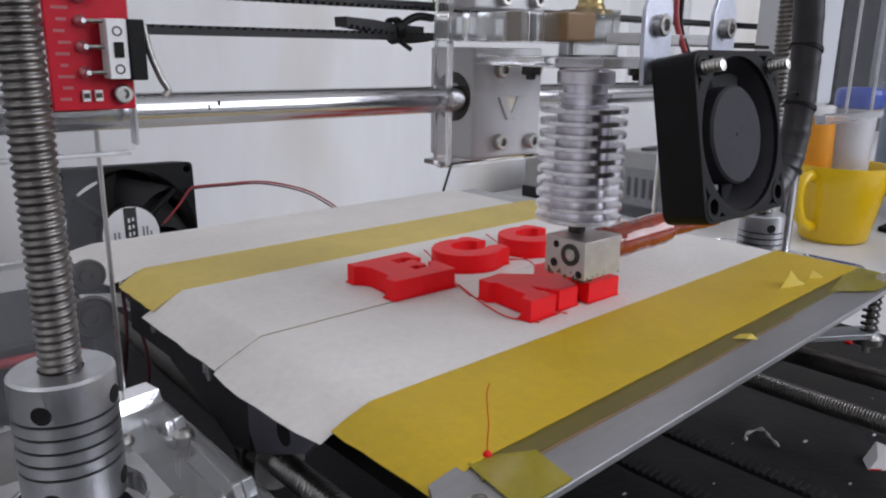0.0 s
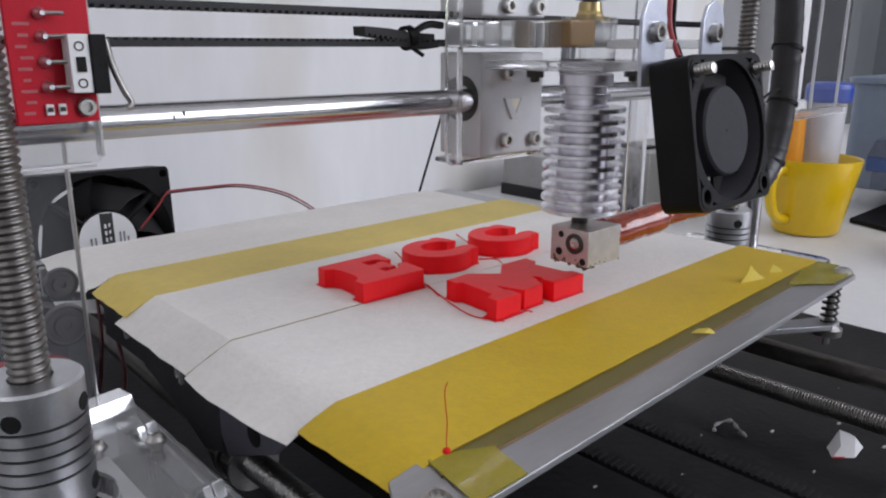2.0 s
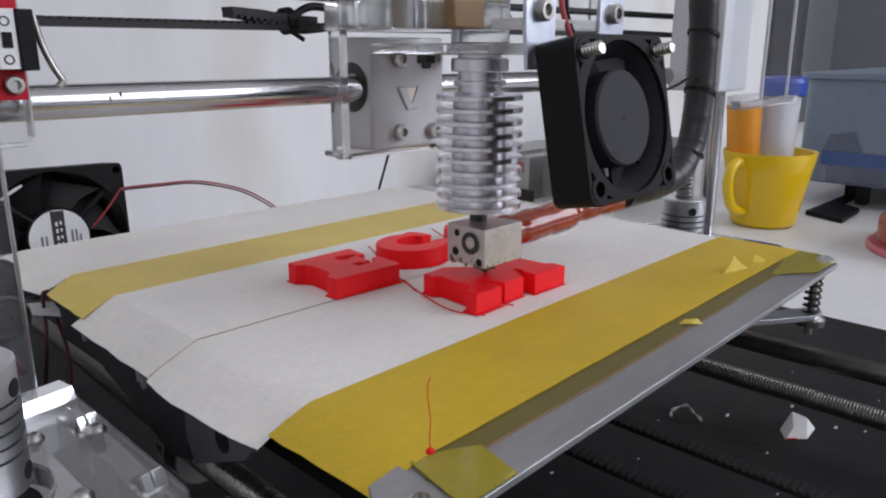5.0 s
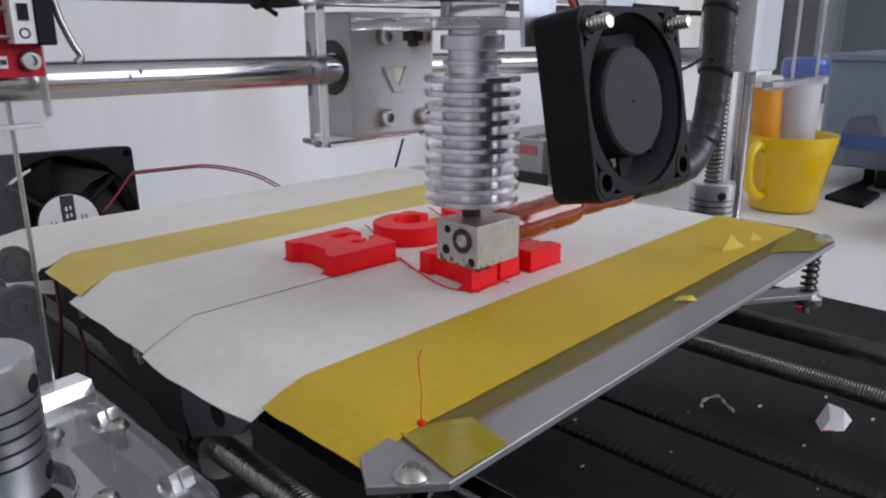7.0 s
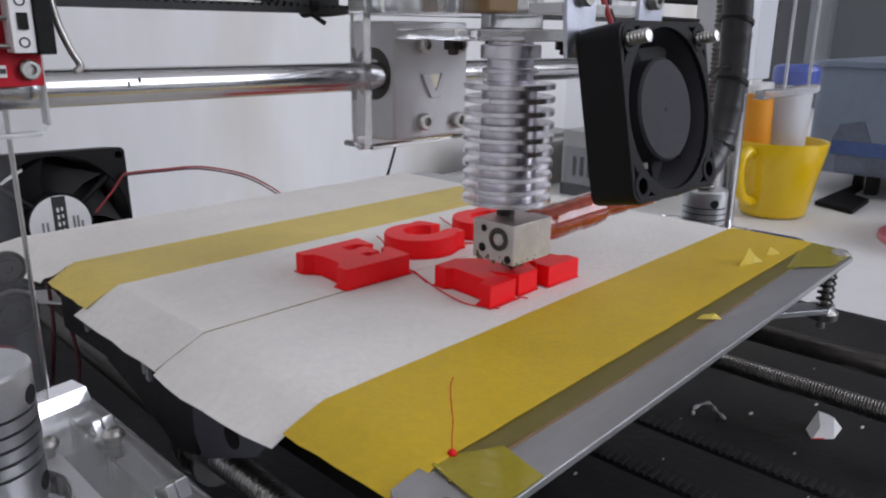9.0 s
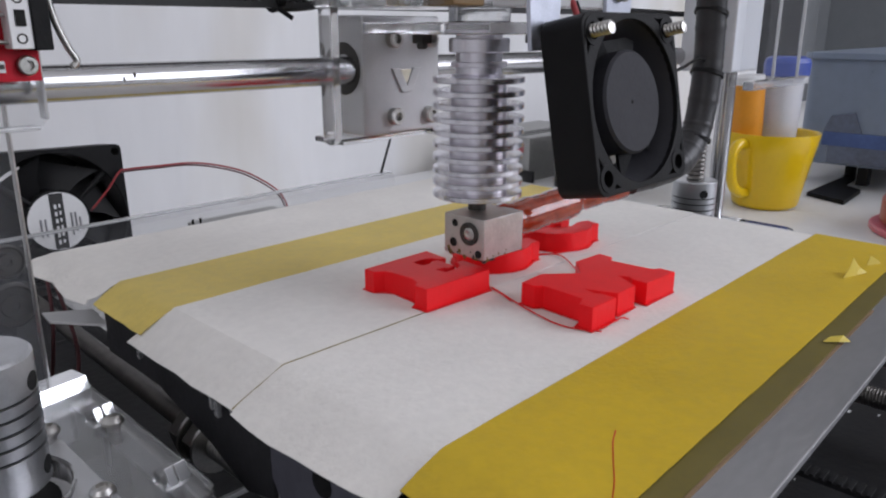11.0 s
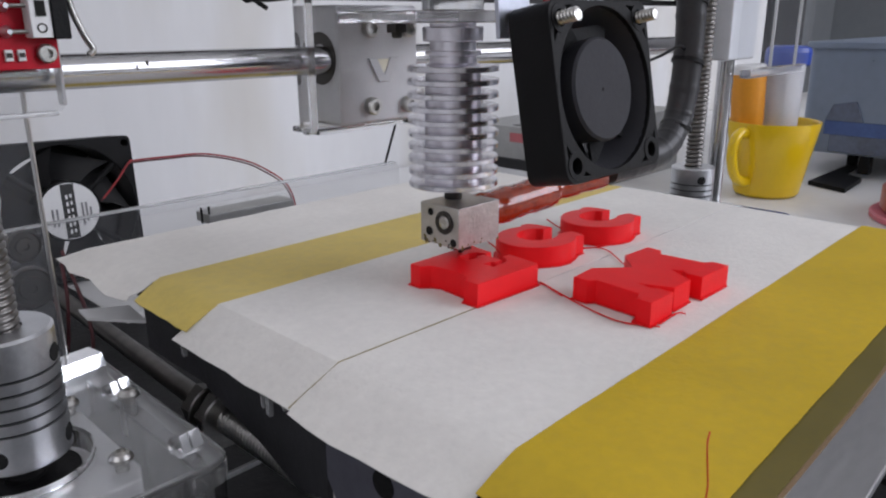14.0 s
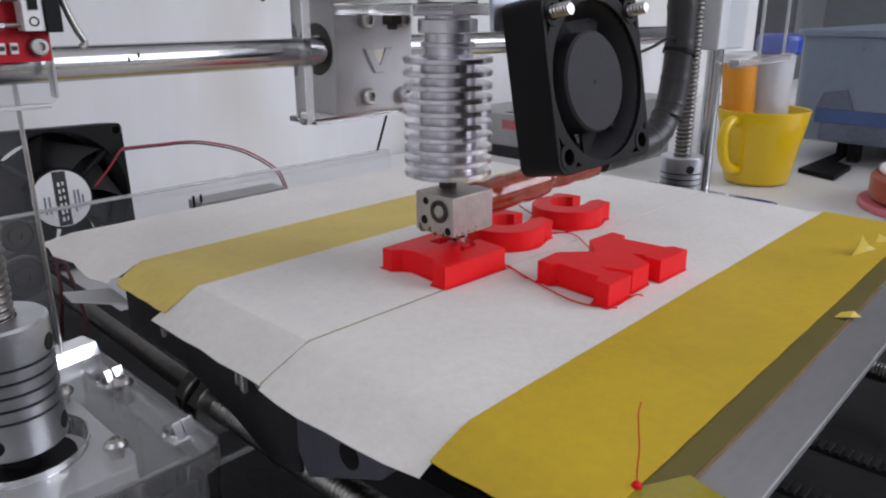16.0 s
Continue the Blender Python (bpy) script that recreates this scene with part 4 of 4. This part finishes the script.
    part("white_tab", prism([(-94, 159), (-81, 151), (-83, 133.5), (-95, 149.5)], 55.6, 56.4), "white", b, "white plastic tab under the bed")
    return b


# ---- printed letters ----
def grown(lp, d):
    """An outline moved outwards by d, corner by corner."""
    n = len(lp)
    area = sum(lp[i][0] * lp[(i + 1) % n][1] - lp[(i + 1) % n][0] * lp[i][1] for i in range(n))
    sign = 1 if area > 0 else -1
    out = []
    for i in range(n):
        a, p, c = Vector(lp[i - 1]), Vector(lp[i]), Vector(lp[(i + 1) % n])
        u, w = (p - a).normalized(), (c - p).normalized()
        nn = Vector((u.y + w.y, -u.x - w.x)) * sign
        if nn.length < 0.2:
            nn = Vector((u.y, -u.x)) * sign
        k = d * (1 + 0.5 * math.sin(i * 2.7))
        q = p + nn.normalized() * k
        out.append((q.x, q.y))
    return out


def letter(name, outlines, label):
    ob = thing(name, (outlines[0][0][0][0], outlines[0][0][0][1], 72.8), label, "printed letter", "printed letters")
    z0, z1 = 72.75, 79.0
    for lp, holes in outlines:
        part("body", prism(lp, z0, z1, 0.3, holes), "red", ob)
        part("brim", prism(grown(lp, 0.75), z0 - 0.02, z0 + 0.22), "red_thin", ob, "thin ragged brim")
    return ob


def letters():
    e = [(-33.6, 40.2), (-11.0, 39.4), (-10.4, 40.5), (-9.6, 51.8), (-12.2, 52.2), (-13.2, 49.6), (-15.0, 48.0), (-20.5, 47.6), (-20.5, 51.2), (-18.0, 51.0), (-17.4, 49.6), (-14.6, 49.9), (-14.2, 57.8), (-16.6, 58.2), (-17.4, 57.2), (-20.5, 57.2), (-20.5, 61.6), (-16.4, 61.8), (-14.4, 60.6), (-13.4, 57.8), (-11.2, 57.8), (-10.2, 67.9), (-33.4, 67.6), (-33.6, 63.2), (-31.2, 61.4), (-30.4, 58), (-30.4, 50), (-31.4, 46.8), (-33.6, 45.2)]
    e = [(-11.4 + (x + 11) * 1.08, 39.3 + (y - 39.4) * 0.93) for x, y in e]
    out = [letter("letter_e", [(e, ())], "red printed plastic letter E on the bed")]
    outer = [(10.6 + 13.2 * math.cos(radians(a)), 57.0 + 12.3 * math.sin(radians(a))) for a in range(64, 312, 19)]
    inner = [(13.0 + 7.4 * math.cos(radians(a)), 58.2 + 6.0 * math.sin(radians(a))) for a in range(308, 44, -20)]
    c = [(22.9, 59.8), (22.6, 64.5), (21.2, 68.4), (18.4, 69.2)] + outer + [(22.4, 47.0), (23.6, 52.4), (20.4, 53.4)] + inner + [(19.2, 60.6)]
    out.append(letter("letter_c", [(c, ())], "red printed plastic letter C on the bed"))
    out.append(letter("letter_c", [([(x + 33.2, y - 0.9) for x, y in c], ())], "red printed plastic letter C on the bed"))
    m = [(-16.4, 1.2), (-5.6, 1.2), (-5.6, 6.0), (-6.6, 7.6), (-5.8, 11.5), (-2.6, 2.6), (6.0, 2.6), (10.2, 11.0), (11.4, 8.0), (10.0, 6.2), (10.0, 1.2), (24.4, 0.6), (24.6, 5.8), (22.4, 7.2), (21.2, 21.4), (24.4, 23.0), (24.8, 28.2), (13.0, 28.8), (4.8, 21.0), (-3.6, 29.2), (-13.0, 28.4), (-13.2, 23.6), (-11.2, 22.0), (-12.6, 7.4), (-16.0, 5.8)]
    m = [(x - 0.5, 1.0 + (y - 1.2) * 0.915) for x, y in m]
    out.append(letter("letter_m", [(m, ())], "red printed plastic letter M on the bed"))
    s = thing("printed_thread", (-6, 20, 72.8), "thin red plastic threads round the printed letters", "plastic thread")
    for pts in ([(-9, 42, 72.9), (-11, 36, 73), (-14, 29, 72.9)], [(-9, 40, 72.9), (-15, 25, 73), (-19, 9, 72.9), (-15.5, -1, 73)], [(26, 52, 72.9), (30, 44, 73.2), (21, 31, 72.9)], [(26, 50, 72.9), (34, 46, 73), (41, 45, 72.9)], [(-14, 0, 73), (-5, 0.2, 73.2), (-3.4, -1.4, 73)],
                [(-1.6, 60, 74), (-2.2, 63, 77), (-2, 66, 78)], [(33.6, 62, 75), (32.4, 66, 77), (31.6, 68.5, 78.4)]):
        part("thread", cord(pts, 0.2, 6, 6), "red_thin", s)
    out.append(s)
    return out


# ---- things behind ----
def case_fan():
    f = thing("computer_fan", (-12, 306, 0), "black square computer fan leaning by the wall", "fan")
    m = Matrix.Translation((-24, 302, 41.2)) @ Matrix.Rotation(radians(-6), 4, "X") @ Matrix.Rotation(radians(1.5), 4, "Y")

    def tf(bm):
        bmesh.ops.transform(bm, matrix=m, verts=bm.verts)
        return bm
    body = part("fan_frame", tf(prism(rounded(-39.5, 39.5, -40, 40, 3), 0, 25, 0.5, [ring_points(0, 0, 37.6, 48), *[ring_points(35.7 * i, 35.7 * j, 2.1, 10) for i in (-1, 1) for j in (-1, 1)]], axis="y")), "black", f)
    part("rear_ring", tf(prism(ring_points(0, 0, 38.2, 48), 22.5, 24.6, 0.2, [ring_points(0, 0, 32.5, 48)], axis="y")), "black", f, "black inner rim behind the blades")
    part("hub", tf(lathe((0, 1.5, 0), (0, 1, 0), [(0, 0), (0, 17), (0.4, 17.5), (20, 17.5)], 44)), "black", f)
    lab = part("label", tf(lathe((0, 1.2, 0), (0, 1, 0), [(0, 0), (0, 16.2), (0.2, 16.2)], 44)), "white", f, "round white label with black band")
    part("band", tf(box(-3.6, 3.6, 0.9, 1.3, -15.6, 15.6)), "label_black", lab)
    for z in range(6):
        part("text_bar", tf(box(-1.6, -0.4, 0.7, 1.0, -13 + z * 4, -10.6 + z * 4)), "white", lab)
        part("text_bar", tf(box(0.8, 1.8, 0.7, 1.0, -12.4 + z * 4, -10.4 + z * 4)), "white", lab)
    for x, z0, z1 in ((-10, -8, 2), (-7.6, -8, 2), (6.4, -9, 4), (8.6, -7, 4), (10.8, -5, 1)):
        part("text_bar", tf(box(x, x + 1.0, 0.9, 1.25, z0, z1)), "grey_bar", lab)
    for i in range(7):
        a = 2 * math.pi * i / 7 + 0.2
        bm = bmesh.new()
        vs = []
        for r in (16, 26, 37.2):
            for u in (0, 1):
                t = a + u * 1.05 - (r - 15) * 0.015
                vs.append((r * math.cos(t), 5 + 16 * u, r * math.sin(t)))
        put(bm, vs + [(x, y + 1.4, z) for x, y, z in vs], [(0, 1, 3, 2), (2, 3, 5, 4), (6, 8, 9, 7), (8, 10, 11, 9), (0, 2, 8, 6), (2, 4, 10, 8), (1, 7, 9, 3), (3, 9, 11, 5), (4, 5, 11, 10), (0, 6, 7, 1)])
        part("blade", tf(bm), "black_soft", f)
    for a in (40, 140, 220, 320):
        c, s = math.cos(radians(a)), math.sin(radians(a))
        part("strut", tf(rod((13 * c, 3, 13 * s), (39 * c, 3, 39 * s), 1.8, 8, 0.1)), "black", f)
    run = [(-6, 299.5, 46), (4, 299.5, 56), (11.5, 300, 64.6), (16, 301, 65.4), (36, 302, 64.8), (62, 303, 63.2), (90, 303, 55.4), (108, 304, 46), (122, 305, 35.4), (130, 308, 24), (136, 312, 8), (150, 330, 2)]
    part("cable", cord(run, 0.6, 8), "wire_red", f, "red twin cable of the fan")
    part("cable", cord([(x - 1.0, y + 0.8, z - 1.3) for x, y, z in run], 0.55, 8), "wire_dark", f, "dark twin cable of the fan")


def power_supply():
    s = thing("power_supply", (470, 350, -1.2), "grey metal power supply box with slots by the wall", "power supply")
    part("case", box(415, 540, 312, 396, -1.2, 42, 1), "grey_case", s, "grey sheet metal case")
    part("terminal_side", box(412, 415.2, 305, 396, -1.2, 10, 0.3), "black_soft", s, "dark lower strip")
    part("label", box(413.8, 415.1, 319, 340, 27, 36), "label_pink", s, "red and white label")
    for i in range(9):
        part("vent", box(424 + i * 11, 429 + i * 11, 325, 345, 41.8, 42.25), "slot", s)
    c = thing("control_box", (480, 250, -1.2), "grey metal box with a dark front panel on the desk", "box")
    part("case", box(417, 540, 222, 282, -1.2, 59, 1), "grey_case", c, "grey sheet metal case")
    part("front_panel", box(415.2, 417.2, 226, 278, 10, 44, 0.4), "grey_bar", c, "dark grey front panel")
    part("foot_strip", box(414.6, 417.1, 224, 281, -1.2, 9.8, 0.4), "black_soft", c, "black foot strip")
    for i in range(5):
        part("vent", box(414.6, 415.3, 232 + i * 8, 236 + i * 8, 18, 36), "black_soft", c)
    for y in (236, 258):
        part("clip", box(430, 450, y, y + 8, 58.8, 61.5, 0.4), "black", c, "black clip")


def mug_set():
    cx, cy = 478, 106
    m = thing("mug", (cx, cy, -1.2), "bright yellow tapered mug holding tubes", "mug")
    part("cup", lathe((cx, cy, -1.2), (0, 0, 1), [(0, 0), (0, 22), (0.8, 24.5), (3, 26.5), (30, 31.2), (62, 37.4), (63.2, 37.2), (63.2, 36.2), (62, 35.2), (30, 29), (4, 24), (4, 0)], 56), "mug_yellow", m)
    d = Vector((-0.83, 0.18, 0)).normalized()
    c = Vector((cx, cy, 0))
    pts = [c + d * 33 + Vector((0, 0, 53)), c + d * 42 + Vector((0, 0, 55)), c + d * 50 + Vector((0, 0, 49)), c + d * 51.5 + Vector((0, 0, 36)), c + d * 46 + Vector((0, 0, 21)), c + d * 36 + Vector((0, 0, 14)), c + d * 27 + Vector((0, 0, 13))]
    part("mug_handle", cord(pts, 4.2, 14, 8), "mug_yellow", m)
    o = thing("orange_tube", (cx - 15, cy + 15, 2.8), "orange plastic tube standing in the mug", "tube")
    part("tube", lathe((cx - 13, cy + 13, 2.8), (-0.05, 0.05, 1), [(0, 0), (0, 5), (1, 6), (60, 13), (98, 14), (98, 0)], 32), "orange", o)
    part("cap", lathe((cx - 17.9, cy + 17.9, 100.8), (-0.05, 0.05, 1), [(0, 13.6), (6, 13.6), (7, 12.6), (7, 0)], 32), "white", o, "white cap")
    w = thing("frosted_tube", (cx + 4, cy - 4, 2.8), "frosted white plastic tube with a blue cap", "tube")
    part("tube", lathe((cx + 4, cy - 4, 2.8), (0, 0, 1), [(0, 0), (0, 11), (1, 12), (98, 14.5), (104, 14.5), (104, 0)], 36), "frosted", w)
    part("cap", lathe((cx + 4, cy - 4, 106.8), (0, 0, 1), [(0, 16), (1.2, 17.6), (11, 18), (14.5, 16.6), (16, 13), (16, 0)], 40), "blue", w, "blue screw cap")


def storage():
    s = thing("storage_box", (700, 20, 20), "translucent blue-grey plastic storage box on a black stand", "box")
    part("bin", prism(rounded(600, 900, -190, 127, 12), 20, 121, 1.5), "box_blue", s, "cloudy plastic box")
    part("lid_rim", prism(rounded(596, 904, -194, 131, 12), 117, 123, 1), "box_blue", s, "rim of the box")
    part("content", box(598.4, 599.8, -120, 104, 38, 51, 0.5), "blue_dim", s, "blue thing inside the box")
    part("content", box(598.2, 599.6, -90, 98, 22, 38, 0.5), "dark_blue", s, "dark thing inside the box")
    part("content", prism([(70, 51), (104, 51), (98, 66), (78, 70)], 598.2, 599.8, 0.4, axis="x"), "dark_blue", s, "dark thing inside the box")
    t = thing("stand", (560, 70, -1.2), "black plastic stand under the storage box", "stand")
    part("foot", prism([(524, 56), (584, 60), (600, 80), (652, 84), (652, 92), (540, 92)], -1.2, 3, 0.6), "black", t)
    part("post", box(600, 612, 60, 70, 3, 20, 1), "black", t)
    part("post", box(642, 652, 84, 92, 3, 15, 0.5), "black", t)
    part("tray", box(640, 890, -150, 110, 15, 20, 1.5), "black", t)
    f = thing("filament_spool", (470, -32, -1.2), "spool of red filament lying on the desk", "filament spool")
    part("rim", lathe((478, -42, -1.2), (0, 0, 1), [(0, 20), (0, 62), (1, 63.5), (4, 63.5), (5, 62), (5, 20)], 56), "pink", f, "pink spool rim")
    part("filament", lathe((478, -42, 3.8), (0, 0, 1), [(0, 30), (0, 54), (3, 57), (18, 57), (21, 54), (21, 30)], 56), "spool_red", f, "wound red filament")
    part("top_rim", lathe((478, -42, 24.8), (0, 0, 1), [(0, 20), (0, 51), (1, 52), (3, 52), (4, 51), (4, 20)], 56), "white", f, "pale upper rim")


def scraps():
    random.seed(9)
    d = thing("plastic_curl", (100, -19, 0), "curl of pale plastic lying on the black mat", "scrap")
    part("curl", cord([(97, -14, 0.6), (101, -12.6, 1.6), (106, -16, 3.0), (104, -20, 2.2), (102, -25, 0.9)], 0.55, 8, ripple=lambda i: 1.0 + 0.5 * math.sin(i * 0.9)), "wire_white", d)
    c = thing("plastic_chip", (124, -53, 0), "crumpled chip of white plastic on the black mat", "scrap")
    bm = bmesh.new()
    put(bm, [(112, -54, 0), (118, -60, 0.2), (126, -60, 1.5), (131, -54, 1.0), (126, -49, 0), (117, -50, 0.8), (117, -55, 3.4), (123, -57.5, 6.2), (128, -54, 4.2), (122, -52, 7.4)],
        [(0, 1, 6), (1, 7, 6), (1, 2, 7), (2, 8, 7), (2, 3, 8), (3, 4, 8), (4, 9, 8), (4, 5, 9), (5, 6, 9), (5, 0, 6), (6, 7, 9), (7, 8, 9), (0, 5, 4, 3, 2, 1)])
    part("chip", bm, "white", c)
    part("torn_edge", cord([(112, -54.2, 0.3), (113.5, -55.8, 0.4), (115, -57.3, 0.4)], 0.28, 6), "red_thin", c, "red smear on the torn edge")
    bm = bmesh.new()
    for i in range(46):
        x, y = random.uniform(-20, 180), random.uniform(-130, 40)
        s = random.uniform(0.3, 1.0)
        box(x - s, x + s * 1.6, y - s * 0.5, y + s * 0.6, 0, s * 0.5, bm=bm)
    solo("crumbs", bm, "wire_white", "pale crumbs of plastic on the black mat", "crumbs", "stuff")
    r = thing("red_bead", (239, 1.5, 0), "tiny red plastic bead on the black mat", "scrap")
    part("bead", lathe((239, 1.5, 0), (0, 0, 1), [(0, 2), (1, 2.4), (2, 1.4), (2.2, 0)], 12), "red_thin", r)


room()
frame_thing = printer()
head = print_head()
bed = heated_bed()
prints = letters()
case_fan()
power_supply()
mug_set()
storage()
scraps()


def motions():
    def slide(ob, rows, axis):
        b = BASE[ob] / 1000
        out = []
        for t, d in rows:
            v = b.copy()
            v[axis] += d / 1000
            out.append((t, pose(*v)))
        walk(ob, out)
    slide(head, HEAD_ROWS, 0)
    for ob in [bed, *prints]:
        slide(ob, BED_ROWS, 1)


motions()
